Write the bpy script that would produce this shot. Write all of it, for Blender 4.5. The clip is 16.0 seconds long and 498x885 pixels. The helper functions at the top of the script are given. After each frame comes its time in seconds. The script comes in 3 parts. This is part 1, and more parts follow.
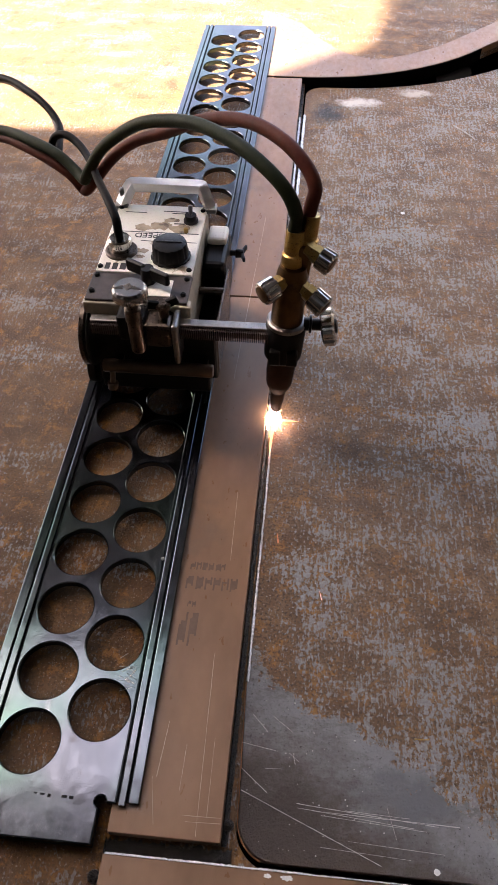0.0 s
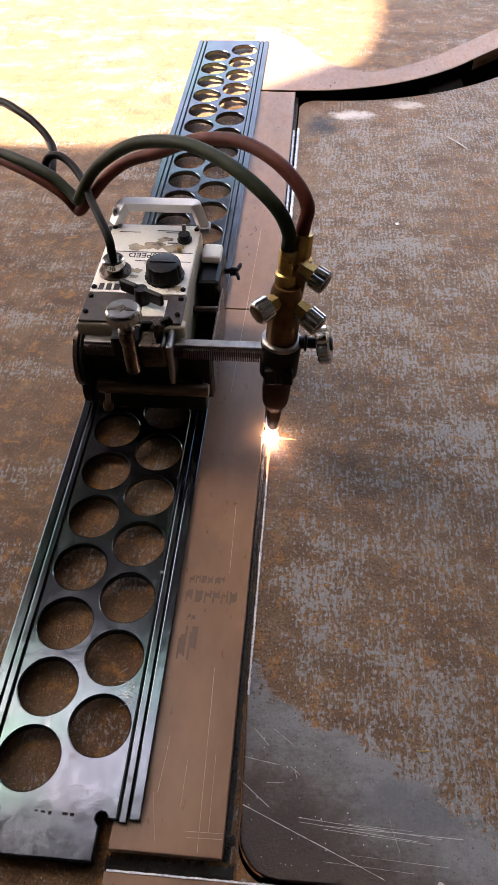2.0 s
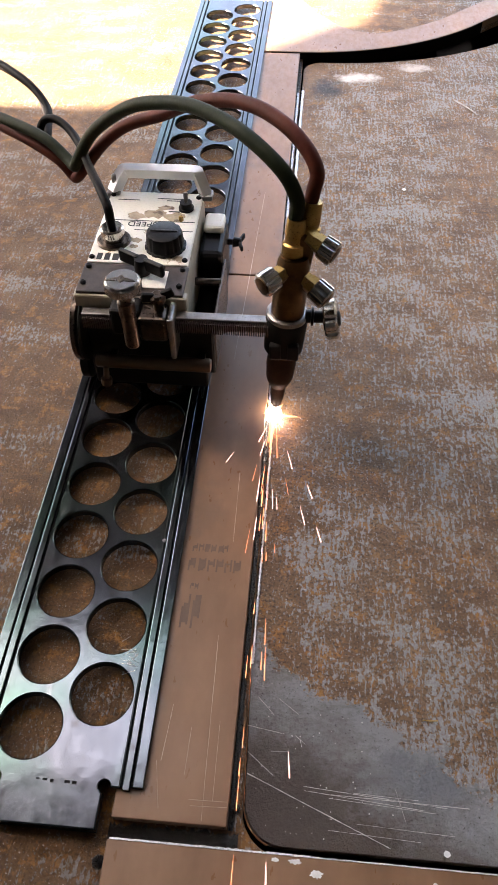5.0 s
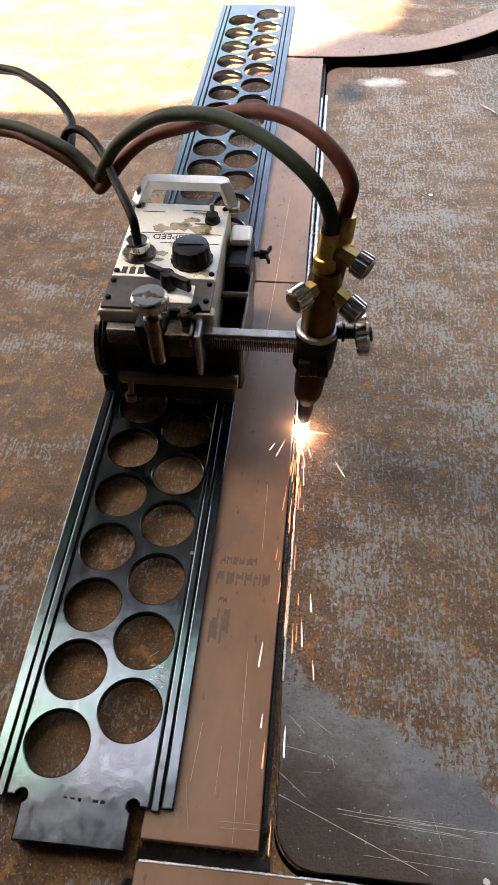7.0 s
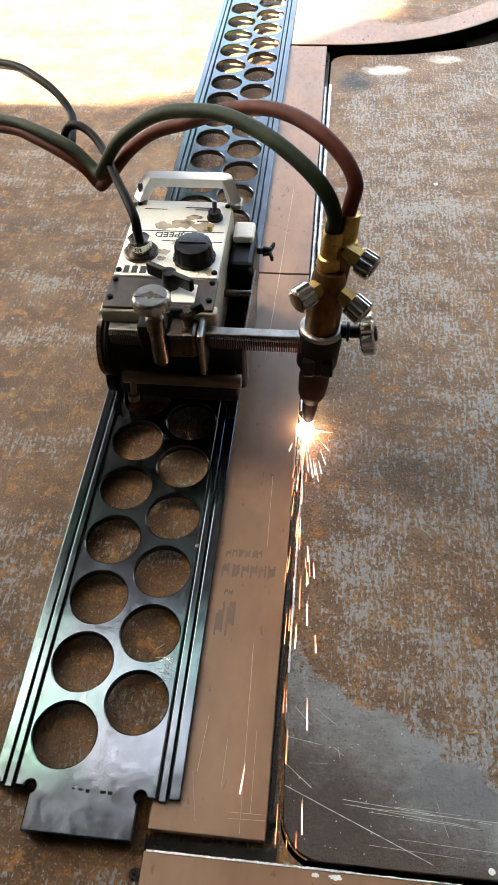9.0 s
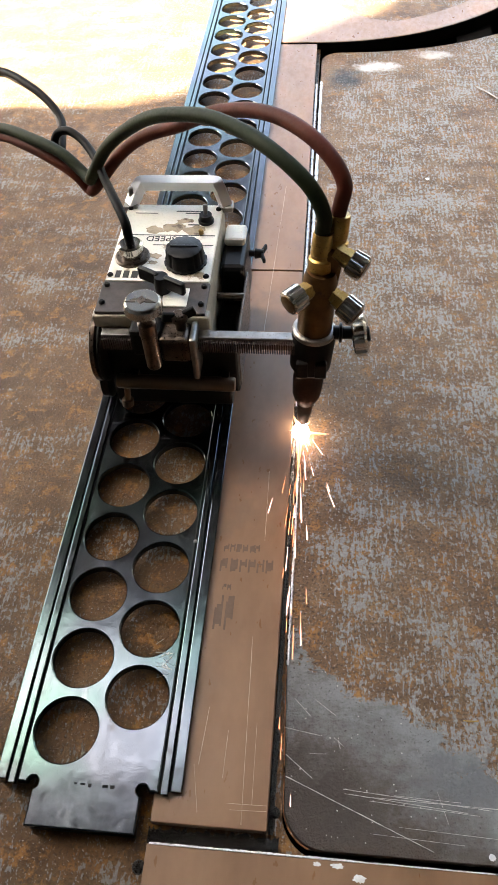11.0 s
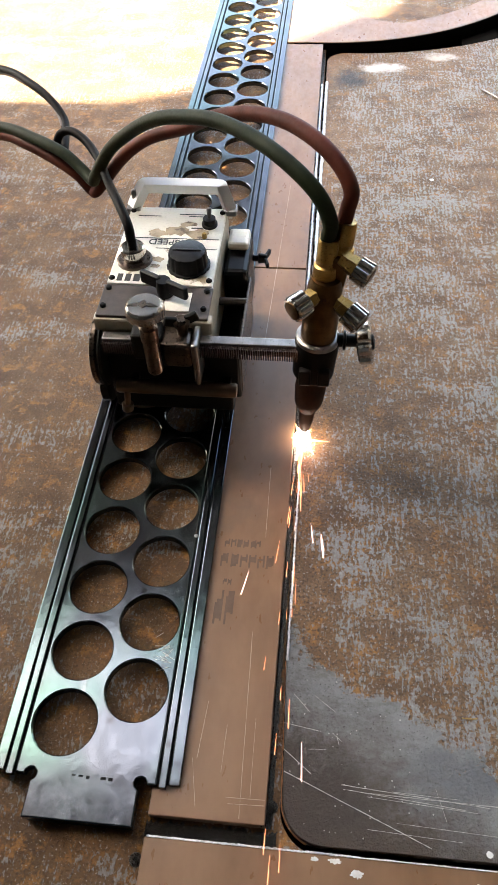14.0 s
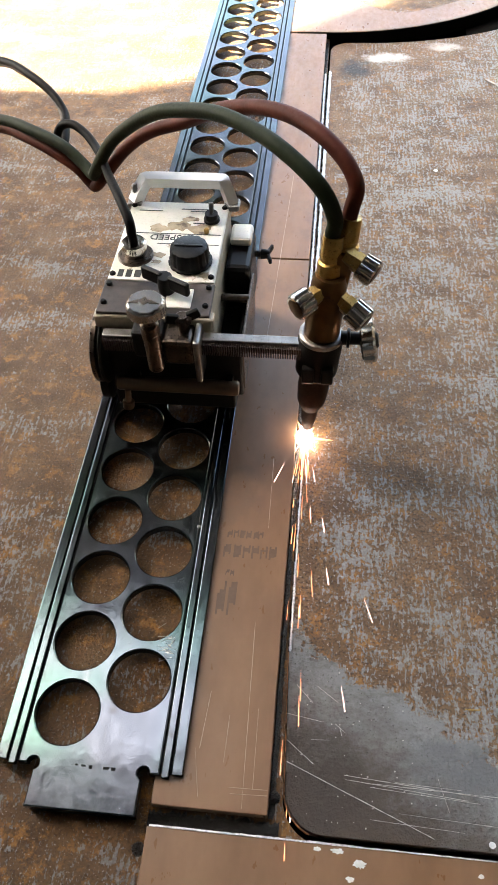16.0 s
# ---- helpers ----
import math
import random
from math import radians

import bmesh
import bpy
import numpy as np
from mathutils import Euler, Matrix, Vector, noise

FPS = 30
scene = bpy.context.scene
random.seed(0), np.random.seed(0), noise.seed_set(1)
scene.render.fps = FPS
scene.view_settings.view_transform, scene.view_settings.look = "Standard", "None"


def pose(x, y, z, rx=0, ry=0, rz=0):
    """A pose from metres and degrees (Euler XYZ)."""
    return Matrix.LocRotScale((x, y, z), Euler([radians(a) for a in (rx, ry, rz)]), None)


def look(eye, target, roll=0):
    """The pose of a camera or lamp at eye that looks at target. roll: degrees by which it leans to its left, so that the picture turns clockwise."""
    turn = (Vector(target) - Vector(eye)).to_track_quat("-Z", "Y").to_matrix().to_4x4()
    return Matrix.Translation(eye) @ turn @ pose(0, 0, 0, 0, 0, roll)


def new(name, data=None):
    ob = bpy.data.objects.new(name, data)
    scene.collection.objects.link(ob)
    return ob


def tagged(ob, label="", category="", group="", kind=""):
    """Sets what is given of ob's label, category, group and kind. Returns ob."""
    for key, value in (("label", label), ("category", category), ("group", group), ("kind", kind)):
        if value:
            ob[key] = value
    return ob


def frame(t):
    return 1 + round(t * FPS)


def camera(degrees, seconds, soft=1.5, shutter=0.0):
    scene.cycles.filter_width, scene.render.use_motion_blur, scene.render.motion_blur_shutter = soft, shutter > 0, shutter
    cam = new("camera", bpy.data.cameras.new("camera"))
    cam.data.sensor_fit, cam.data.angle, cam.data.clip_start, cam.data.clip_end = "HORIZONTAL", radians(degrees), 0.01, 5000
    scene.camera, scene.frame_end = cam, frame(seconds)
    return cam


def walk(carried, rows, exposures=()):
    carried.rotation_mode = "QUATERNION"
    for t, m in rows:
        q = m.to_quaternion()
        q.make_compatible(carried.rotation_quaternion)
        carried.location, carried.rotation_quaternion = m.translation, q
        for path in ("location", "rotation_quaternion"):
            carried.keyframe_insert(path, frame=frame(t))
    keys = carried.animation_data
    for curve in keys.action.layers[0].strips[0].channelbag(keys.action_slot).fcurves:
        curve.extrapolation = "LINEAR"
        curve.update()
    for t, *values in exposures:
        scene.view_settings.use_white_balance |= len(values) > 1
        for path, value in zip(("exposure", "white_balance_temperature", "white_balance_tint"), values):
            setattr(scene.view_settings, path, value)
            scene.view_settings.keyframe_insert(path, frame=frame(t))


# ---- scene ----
cam = camera(37.7, 16.0)
PATH = [
    (0, (0.208, -0.204, 0.731), (0.07, 1.066, -0.808), -1.0),
    (0.5, (0.204, -0.206, 0.726), (0.066, 1.058, -0.818), -0.8),
    (1, (0.205, -0.205, 0.728), (0.053, 1.061, -0.813), -1.6),
    (1.5, (0.205, -0.205, 0.728), (0.053, 1.064, -0.811), -1.4),
    (2, (0.212, -0.203, 0.733), (0.07, 1.089, -0.787), -1.9),
    (2.5, (0.197, -0.207, 0.711), (0.03, 1.048, -0.837), -1.9),
    (3, (0.198, -0.2, 0.709), (0.028, 1.013, -0.872), -1.9),
    (3.5, (0.202, -0.196, 0.71), (0.049, 1.021, -0.869), -1.6),
    (4, (0.205, -0.2, 0.711), (0.042, 1.023, -0.863), -2.5),
    (4.2, (0.207, -0.201, 0.711), (0.058, 1.021, -0.865), -2.1),
    (6.3, (0.177, -0.193, 0.716), (0.055, 1.09, -0.814), -0.8),
    (6.5, (0.174, -0.19, 0.715), (0.029, 1.079, -0.824), -1.4),
    (7, (0.183, -0.187, 0.706), (0.018, 1.061, -0.848), -2.3),
    (7.5, (0.185, -0.189, 0.697), (0.071, 1.015, -0.897), -0.5),
    (8, (0.173, -0.186, 0.712), (0.075, 1.061, -0.848), 0.3),
    (8.5, (0.177, -0.184, 0.718), (0.012, 1.065, -0.836), -1.9),
    (9, (0.183, -0.185, 0.708), (0.006, 1.041, -0.863), -3.1),
    (11.5, (0.189, -0.193, 0.708), (0.009, 1.034, -0.862), -4.3),
    (12, (0.185, -0.194, 0.707), (0.01, 1.034, -0.861), -3.7),
    (12.5, (0.184, -0.197, 0.706), (-0.004, 1.032, -0.86), -3.9),
    (13, (0.18, -0.198, 0.705), (0.006, 1.037, -0.858), -3.1),
    (13.5, (0.176, -0.198, 0.704), (0.015, 1.034, -0.863), -2.3),
    (14, (0.184, -0.198, 0.704), (0.012, 1.033, -0.863), -3.1),
    (14.5, (0.182, -0.198, 0.702), (0.015, 1.03, -0.868), -2.8),
    (15, (0.175, -0.197, 0.701), (0.011, 1.019, -0.878), -2.3),
    (15.5, (0.177, -0.196, 0.7), (0.009, 1.018, -0.881), -2.6),
    (16, (0.181, -0.199, 0.7), (0.009, 1.018, -0.878), -3.0),
]
EXPOSE = [(0, -0.12, 19), (0.5, 0.08, 19), (2, -0.08, 17), (3, 0.24, 16), (4, 0.24, 15), (6.5, 0.06, 11), (7.5, 0.36, 7), (9, 0.48, 2), (12.5, 0.42, 7), (16, 0.48, 5)]
walk(cam, [(t, look(e, g, r)) for t, e, g, r in PATH], [(t, 4.42 + s, 7200, g) for t, s, g in EXPOSE])

# ---- world, sun, exposure ----
world = bpy.data.worlds.new("sky")
scene.world = world
world.use_nodes = True
wn = world.node_tree.nodes
sky = wn.new("ShaderNodeTexSky")
sky.sky_type = "NISHITA"
sky.sun_disc = False
sky.sun_elevation = radians(52)
sky.sun_rotation = radians(-90)
sky.air_density, sky.dust_density, sky.ozone_density = 0.9, 4.0, 0.7
world.node_tree.links.new(sky.outputs[0], wn["Background"].inputs[0])
wn["Background"].inputs[1].default_value = 0.06
sun = new("sun", bpy.data.lights.new("sun", "SUN"))
sun.data.energy = 2.5
sun.data.angle = radians(0.6)
sun.data.color = (1.0, 0.98, 0.96)
sun.matrix_world = look((-math.cos(radians(52)) * 8, 0, math.sin(radians(52)) * 8), (0, 0, 0))


# ---- materials ----
def mat_base(name, rough=0.5, metal=0.0, color=(0.5, 0.5, 0.5)):
    m = bpy.data.materials.new(name)
    m.use_nodes = True
    b = m.node_tree.nodes["Principled BSDF"]
    b.inputs["Roughness"].default_value = rough
    b.inputs["Metallic"].default_value = metal
    b.inputs["Base Color"].default_value = (*color, 1)
    return m


class Net:
    """Short names for building node trees."""

    def __init__(self, m):
        self.t = m.node_tree
        self.b = self.t.nodes["Principled BSDF"]
        self.co = self.t.nodes.new("ShaderNodeTexCoord").outputs["Object"]

    def put(self, value, socket):
        if hasattr(value, "links"):
            self.t.links.new(value, socket)
        else:
            socket.default_value = value

    def scaled(self, s, loc=(0, 0, 0)):
        n = self.t.nodes.new("ShaderNodeMapping")
        n.inputs["Scale"].default_value = s
        n.inputs["Location"].default_value = loc
        self.t.links.new(self.co, n.inputs[0])
        return n.outputs[0]

    def noise(self, scale, detail=4, rough=0.6, s=(1, 1, 1), loc=(0, 0, 0), dist=0.0):
        n = self.t.nodes.new("ShaderNodeTexNoise")
        self.t.links.new(self.scaled(s, loc), n.inputs["Vector"])
        n.inputs["Scale"].default_value = scale
        n.inputs["Detail"].default_value = detail
        n.inputs["Roughness"].default_value = rough
        n.inputs["Distortion"].default_value = dist
        return n.outputs[0]

    def ramp(self, x, a, b, va=0.0, vb=1.0):
        n = self.t.nodes.new("ShaderNodeMapRange")
        self.put(x, n.inputs[0])
        for i, v in enumerate((a, b, va, vb)):
            n.inputs[i + 1].default_value = v
        return n.outputs[0]

    def math(self, op, a, b=0.0):
        n = self.t.nodes.new("ShaderNodeMath")
        n.operation = op
        self.put(a, n.inputs[0])
        self.put(b, n.inputs[1])
        return n.outputs[0]

    def mix(self, f, a, b):
        n = self.t.nodes.new("ShaderNodeMix")
        n.data_type = "RGBA"
        self.put(f, n.inputs[0])
        self.put((*a, 1) if isinstance(a, tuple) else a, n.inputs[6])
        self.put((*b, 1) if isinstance(b, tuple) else b, n.inputs[7])
        return n.outputs[2]

    def axis(self, i):
        n = self.t.nodes.new("ShaderNodeSeparateXYZ")
        self.t.links.new(self.co, n.inputs[0])
        return n.outputs[i]

    def spot(self, cx, cy, rx, ry):
        """A soft stain with an uneven edge."""
        dx = self.math("DIVIDE", self.math("SUBTRACT", self.axis(0), cx), rx)
        dy = self.math("DIVIDE", self.math("SUBTRACT", self.axis(1), cy), ry)
        d = self.math("ADD", self.math("MULTIPLY", dx, dx), self.math("MULTIPLY", dy, dy))
        d = self.math("ADD", d, self.math("MULTIPLY", self.noise(34, 6, 0.75), 3.0))
        return self.ramp(d, 1.6, 2.4, 1.0, 0.0)

    def bump(self, h, strength, dist):
        n = self.t.nodes.new("ShaderNodeBump")
        n.inputs["Strength"].default_value = strength
        n.inputs["Distance"].default_value = dist
        self.put(h, n.inputs["Height"])
        self.t.links.new(n.outputs[0], self.b.inputs["Normal"])

    def out(self, key, value):
        self.put(value, self.b.inputs[key])


def rusty_plate(name, ground_zone):
    """Hot-rolled plate: brown rust over grey mill scale, streaked along y; near its edge it may be ground bare."""
    m = mat_base(name)
    n = Net(m)
    fine = n.noise(270, 4, 0.68, (1, 0.6, 1))
    streak = n.noise(260, 2, 0.55, (1, 0.12, 1), (3, 1, 0))
    weft = n.noise(150, 2, 0.55, (0.16, 1, 1), (8, 5, 0))
    speck = n.noise(330, 4, 0.7)
    large = n.noise(4.5, 5, 0.62, (1, 0.8, 1))
    mid = n.noise(21, 4, 0.65, (0.7, 1, 1))
    tone = n.mix(n.ramp(mid, 0.34, 0.66), (0.100, 0.052, 0.022) if ground_zone else (0.072, 0.035, 0.013), (0.205, 0.115, 0.052) if ground_zone else (0.170, 0.088, 0.034))
    tone = n.mix(n.ramp(n.noise(44, 6, 0.72, (1, 1, 1), (9, 2, 0)), 0.52, 0.62, 0, 0.8), tone, (0.32, 0.145, 0.032))
    tone = n.mix(n.ramp(n.noise(11, 5, 0.7, (1, 0.7, 1), (2, 6, 0)), 0.45, 0.65, 0, 0.6), tone, (0.23, 0.150, 0.088) if ground_zone else (0.19, 0.112, 0.056))
    tone = n.mix(n.ramp(speck, 0.50, 0.62, 0.0, 0.85 if ground_zone else 0.5), tone, (0.034, 0.021, 0.013))
    tone = n.mix(n.ramp(n.noise(420, 2, 0.6, loc=(7, 7, 0)), 0.64, 0.68, 0.0, 0.8), tone, (0.40, 0.34, 0.29))
    s = n.math("ADD", n.math("MULTIPLY", fine, 0.80), n.math("MULTIPLY", streak, 0.42))
    s = n.math("ADD", s, n.math("MULTIPLY", weft, 0.16))
    s = n.math("ADD", s, n.math("MULTIPLY", large, 0.34))
    s = n.math("ADD", s, n.math("MULTIPLY", mid, 0.36))
    if not ground_zone:
        # broad pale streaks across the rolling direction
        s = n.math("ADD", s, n.ramp(n.noise(16, 4, 0.6, (0.3, 1, 1), (6, 3, 0)), 0.35, 0.7, -0.10, 0.10))
    else:
        # little mill scale is left beside the cut
        s = n.math("ADD", s, n.ramp(n.math("ADD", n.axis(0), n.math("MULTIPLY", mid, 0.05)), 0.195, 0.250, -0.10, 0.0))
    scale = n.ramp(s, 1.062 if ground_zone else 1.095, 1.100 if ground_zone else 1.150, 0.0, 0.95 if ground_zone else 0.75)
    grey = n.mix(n.ramp(speck, 0.35, 0.65), (0.165, 0.160, 0.153), (0.31, 0.305, 0.297))
    if ground_zone:
        edge = n.math("ADD", n.axis(1), n.math("MULTIPLY", n.axis(0), 0.55))
        edge = n.math("ADD", edge, n.math("MULTIPLY", n.noise(10, 7, 0.72, loc=(4, 4, 0)), 0.20))
        edge = n.math("ADD", edge, n.math("MULTIPLY", n.noise(210, 3, 0.6), 0.05))
        zone = n.ramp(edge, 0.312, 0.322, 1.0, 0.0)
        bare = n.mix(n.ramp(n.noise(60, 5, 0.7, (0.25, 1, 1)), 0.3, 0.7), (0.042, 0.034, 0.028), (0.098, 0.087, 0.076))
        bare = n.mix(n.ramp(n.noise(9, 5, 0.6, loc=(1, 8, 0)), 0.36, 0.58, 0, 0.9), bare, (0.058, 0.037, 0.024))
        bare = n.mix(n.ramp(n.math("ADD", edge, n.math("MULTIPLY", mid, 0.10)), 0.275, 0.350, 0.0, 0.9), bare, (0.200, 0.203, 0.202))
        bare = n.mix(n.ramp(n.noise(30, 6, 0.75, (0.5, 1, 1), (6, 1, 0)), 0.50, 0.66, 0, 0.65), bare, (0.050, 0.036, 0.024))
        bare = n.mix(n.ramp(speck, 0.60, 0.66), bare, (0.040, 0.032, 0.028))
        bare = n.mix(n.spot(0.205, -0.045, 0.075, 0.06), bare, (0.042, 0.028, 0.02))
        bare = n.mix(n.spot(0.335, -0.012, 0.06, 0.030), bare, (0.115, 0.117, 0.12))
        scale2 = n.math("MAXIMUM", scale, zone)
        col = n.mix(zone, n.mix(scale, tone, grey), bare)
        col = n.mix(n.spot(0.288, 1.350, 0.060, 0.026), col, (0.62, 0.61, 0.59))
        col = n.mix(n.spot(0.405, 1.400, 0.045, 0.022), col, (0.52, 0.49, 0.45))
        col = n.mix(n.spot(0.222, 1.300, 0.042, 0.050), col, (0.022, 0.024, 0.026))
    else:
        scale2 = scale
        col = n.mix(scale, tone, grey)
    n.out("Base Color", col)
    n.out("Metallic", n.math("MULTIPLY", scale2, 0.25))
    n.out("Roughness", n.ramp(scale2, 0, 1, 0.52, 0.37))
    n.out("Specular IOR Level", n.ramp(scale2, 0, 1, 0.32 if ground_zone else 0.26, 0.5))
    n.bump(n.math("ADD", n.math("ADD", fine, speck), n.math("MULTIPLY", scale2, 0.6)), 1.0, 0.0017)
    return m


def tinted(name, c0, c1, rough, metal, scale=40, stretch=(1, 1, 1), bump=0.15, dist=0.0004, dirt=None, dirt_at=(0.6, 0.7), spread=0.1):
    m = mat_base(name, rough, metal)
    n = Net(m)
    a = n.noise(scale, 5, 0.65, stretch)
    f = n.noise(scale * 9, 3, 0.6, stretch)
    col = n.mix(n.ramp(a, 0.32, 0.68), c0, c1)
    if dirt:
        col = n.mix(n.ramp(n.noise(scale * 0.6, 6, 0.7, loc=(5, 1, 2)), *dirt_at), col, dirt)
    n.out("Base Color", col)
    n.out("Roughness", n.ramp(f, 0.3, 0.7, max(rough - spread, 0.03), min(rough + spread, 1)))
    n.bump(n.math("ADD", a, f), bump, dist)
    return m


def glowing(name, color, strength):
    m = mat_base(name, 0.6, 0, color)
    b = m.node_tree.nodes["Principled BSDF"]
    b.inputs["Emission Color"].default_value = (*color, 1)
    b.inputs["Emission Strength"].default_value = strength
    return m


M_BASE = rusty_plate("rusty_steel", False)
M_INNER = rusty_plate("rusty_steel_ground_edge", True)
M_STRIP = tinted("brown_primed_steel", (0.165, 0.086, 0.043), (0.245, 0.136, 0.073), 0.40, 0.0, 13, (1, 0.45, 1), 0.2, 0.0004, (0.14, 0.085, 0.052), (0.55, 0.74), 0.14)

M_STRIP.node_tree.nodes["Principled BSDF"].inputs["Specular IOR Level"].default_value = 0.45


def blued_steel():
    m = mat_base("blued_steel", 0.2, 0.97)
    n = Net(m)
    a = n.noise(24, 5, 0.65, (1, 0.6, 1))
    f = n.noise(230, 4, 0.7)
    scuff = n.noise(90, 5, 0.75, (1, 0.25, 1), (2, 2, 0))
    col = n.mix(n.ramp(a, 0.32, 0.68), (0.050, 0.056, 0.067), (0.105, 0.113, 0.130))
    col = n.mix(n.ramp(n.noise(7, 3, 0.5, loc=(0, 3, 0)), 0.46, 0.66, 0, 0.55), col, (0.055, 0.118, 0.09))
    col = n.mix(n.ramp(scuff, 0.62, 0.70, 0, 0.5), col, (0.27, 0.275, 0.29))
    col = n.mix(n.ramp(n.noise(46, 5, 0.7, loc=(5, 1, 2)), 0.58, 0.70, 0, 0.85), col, (0.045, 0.043, 0.045))
    tongue = n.ramp(n.math("ADD", n.axis(1), n.math("MULTIPLY", n.noise(40, 4, 0.6), 0.03)), -0.045, -0.018, 1.0, 0.0)
    n.out("Base Color", n.mix(n.math("MULTIPLY", tongue, 0.75), col, n.mix(n.ramp(f, 0.4, 0.7), (0.06, 0.064, 0.078), (0.13, 0.135, 0.158))))
    n.out("Roughness", n.math("ADD", n.math("ADD", n.ramp(scuff, 0.4, 0.75, 0.09, 0.22), n.ramp(f, 0.3, 0.7, 0, 0.05)), n.math("MULTIPLY", tongue, 0.04)))
    n.bump(n.math("ADD", n.math("MULTIPLY", n.noise(16, 3, 0.5), 2.2), n.math("MULTIPLY", f, 0.12)), 0.35, 0.0009)
    return m


M_RAIL = blued_steel()
M_DARK = tinted("black_oily_steel", (0.0028, 0.0025, 0.0024), (0.008, 0.0065, 0.0055), 0.6, 0.0, 60)
M_DARK.node_tree.nodes["Principled BSDF"].inputs["Specular IOR Level"].default_value = 0.18
M_STEEL = tinted("worn_bright_steel", (0.19, 0.18, 0.17), (0.33, 0.315, 0.295), 0.36, 0.9, 70, dirt=(0.2, 0.17, 0.14))
M_BRONZE = tinted("brown_worn_steel", (0.06, 0.046, 0.036), (0.14, 0.108, 0.085), 0.33, 0.9, 50, dirt=(0.05, 0.033, 0.026))
M_ROD = tinted("oiled_brown_rod", (0.1, 0.072, 0.048), (0.19, 0.14, 0.1), 0.42, 0.8, 22, (0.4, 1, 1), 0.03, spread=0.06)
M_RACK = tinted("dark_rack_steel", (0.05, 0.042, 0.036), (0.10, 0.082, 0.07), 0.4, 0.8, 60)
M_CHROME = tinted("chrome", (0.42, 0.40, 0.37), (0.58, 0.56, 0.52), 0.20, 1.0, 40, bump=0.015, spread=0.04)
M_POLISHED = tinted("cast_aluminium", (0.80, 0.80, 0.80), (0.90, 0.90, 0.90), 0.36, 0.55, 25, bump=0.015, spread=0.05)
M_BRASS = tinted("dull_brass", (0.33, 0.2, 0.06), (0.5, 0.33, 0.11), 0.34, 0.9, 70, dirt=(0.14, 0.08, 0.035))
M_BRASSDARK = tinted("tarnished_brass", (0.075, 0.038, 0.012), (0.14, 0.076, 0.026), 0.42, 0.8, 60, dirt=(0.06, 0.03, 0.02))
M_COPPER = tinted("sooty_copper", (0.026, 0.013, 0.008), (0.058, 0.027, 0.016), 0.7, 0.1, 60)
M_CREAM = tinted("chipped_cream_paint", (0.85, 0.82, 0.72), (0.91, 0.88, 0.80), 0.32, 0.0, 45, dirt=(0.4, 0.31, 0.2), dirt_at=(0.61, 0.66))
# body and front: darker base than the top panel's cream, plus dirt patches
M_CREAMSIDE = tinted("darker_cream_paint_dirt_patches", (0.36, 0.32, 0.24), (0.52, 0.47, 0.37), 0.48, 0.0, 30, dirt=(0.12, 0.09, 0.07), dirt_at=(0.55, 0.7))
M_BROWN = tinted("grimy_brown_panel", (0.034, 0.025, 0.021), (0.072, 0.054, 0.043), 0.45, 0.1, 50)
M_PLASTIC = tinted("black_plastic", (0.003, 0.003, 0.003), (0.007, 0.007, 0.0075), 0.40, 0.0, 80)
M_PLASTIC.node_tree.nodes["Principled BSDF"].inputs["Specular IOR Level"].default_value = 0.35
M_TAN = tinted("bare_tan_undercoat", (0.36, 0.28, 0.18), (0.52, 0.42, 0.29), 0.55, 0.0, 120, dirt=(0.14, 0.1, 0.07), dirt_at=(0.5, 0.62))
M_CAP = tinted("dull_worn_nickel", (0.34, 0.335, 0.33), (0.42, 0.415, 0.41), 0.24, 0.95, 12, bump=0.008, spread=0.03)
M_GREEN = tinted("green_rubber_hose", (0.007, 0.013, 0.004), (0.016, 0.022, 0.008), 0.6, 0.0, 40, dirt=(0.035, 0.033, 0.018), dirt_at=(0.6, 0.8))
M_RED = tinted("red_rubber_hose", (0.052, 0.01, 0.005), (0.085, 0.019, 0.01), 0.6, 0.0, 40, dirt=(0.05, 0.022, 0.014))
M_LEAD = tinted("brown_rubber_lead", (0.05, 0.032, 0.024), (0.09, 0.06, 0.046), 0.55, 0.0, 60)
M_CABLE = tinted("black_cable", (0.003, 0.0027, 0.0025), (0.007, 0.006, 0.0055), 0.5, 0.0, 60)
for dull, gloss in ((M_GREEN, 0.15), (M_RED, 0.15), (M_CABLE, 0.06), (M_PLASTIC, 0.2), (M_COPPER, 0.2)):
    dull.node_tree.nodes["Principled BSDF"].inputs["Specular IOR Level"].default_value = gloss
M_WELD = tinted("bright_cut_edge", (0.62, 0.62, 0.62), (0.85, 0.85, 0.86), 0.3, 0.7, 300, bump=0.5, dist=0.001, dirt=(0.14, 0.11, 0.09), dirt_at=(0.66, 0.72))
M_SLAG = tinted("dark_slag", (0.006, 0.005, 0.0045), (0.022, 0.018, 0.015), 0.28, 0.1, 150, bump=0.9, dist=0.003)
M_RUSTLINE = tinted("fresh_rust", (0.24, 0.09, 0.03), (0.36, 0.15, 0.05), 0.7, 0.0, 200)
M_SCRATCH = tinted("scratched_bare_steel", (0.42, 0.39, 0.36), (0.55, 0.52, 0.48), 0.45, 0.4, 120)
M_CHALK = tinted("white_paint_spots", (0.6, 0.6, 0.58), (0.78, 0.78, 0.76), 0.6, 0.0, 200)
M_MARK = tinted("faded_stencil_ink", (0.085, 0.049, 0.030), (0.125, 0.072, 0.043), 0.55, 0.0, 40)
M_INK = tinted("black_ink", (0.02, 0.02, 0.02), (0.035, 0.035, 0.035), 0.5, 0.0, 40)
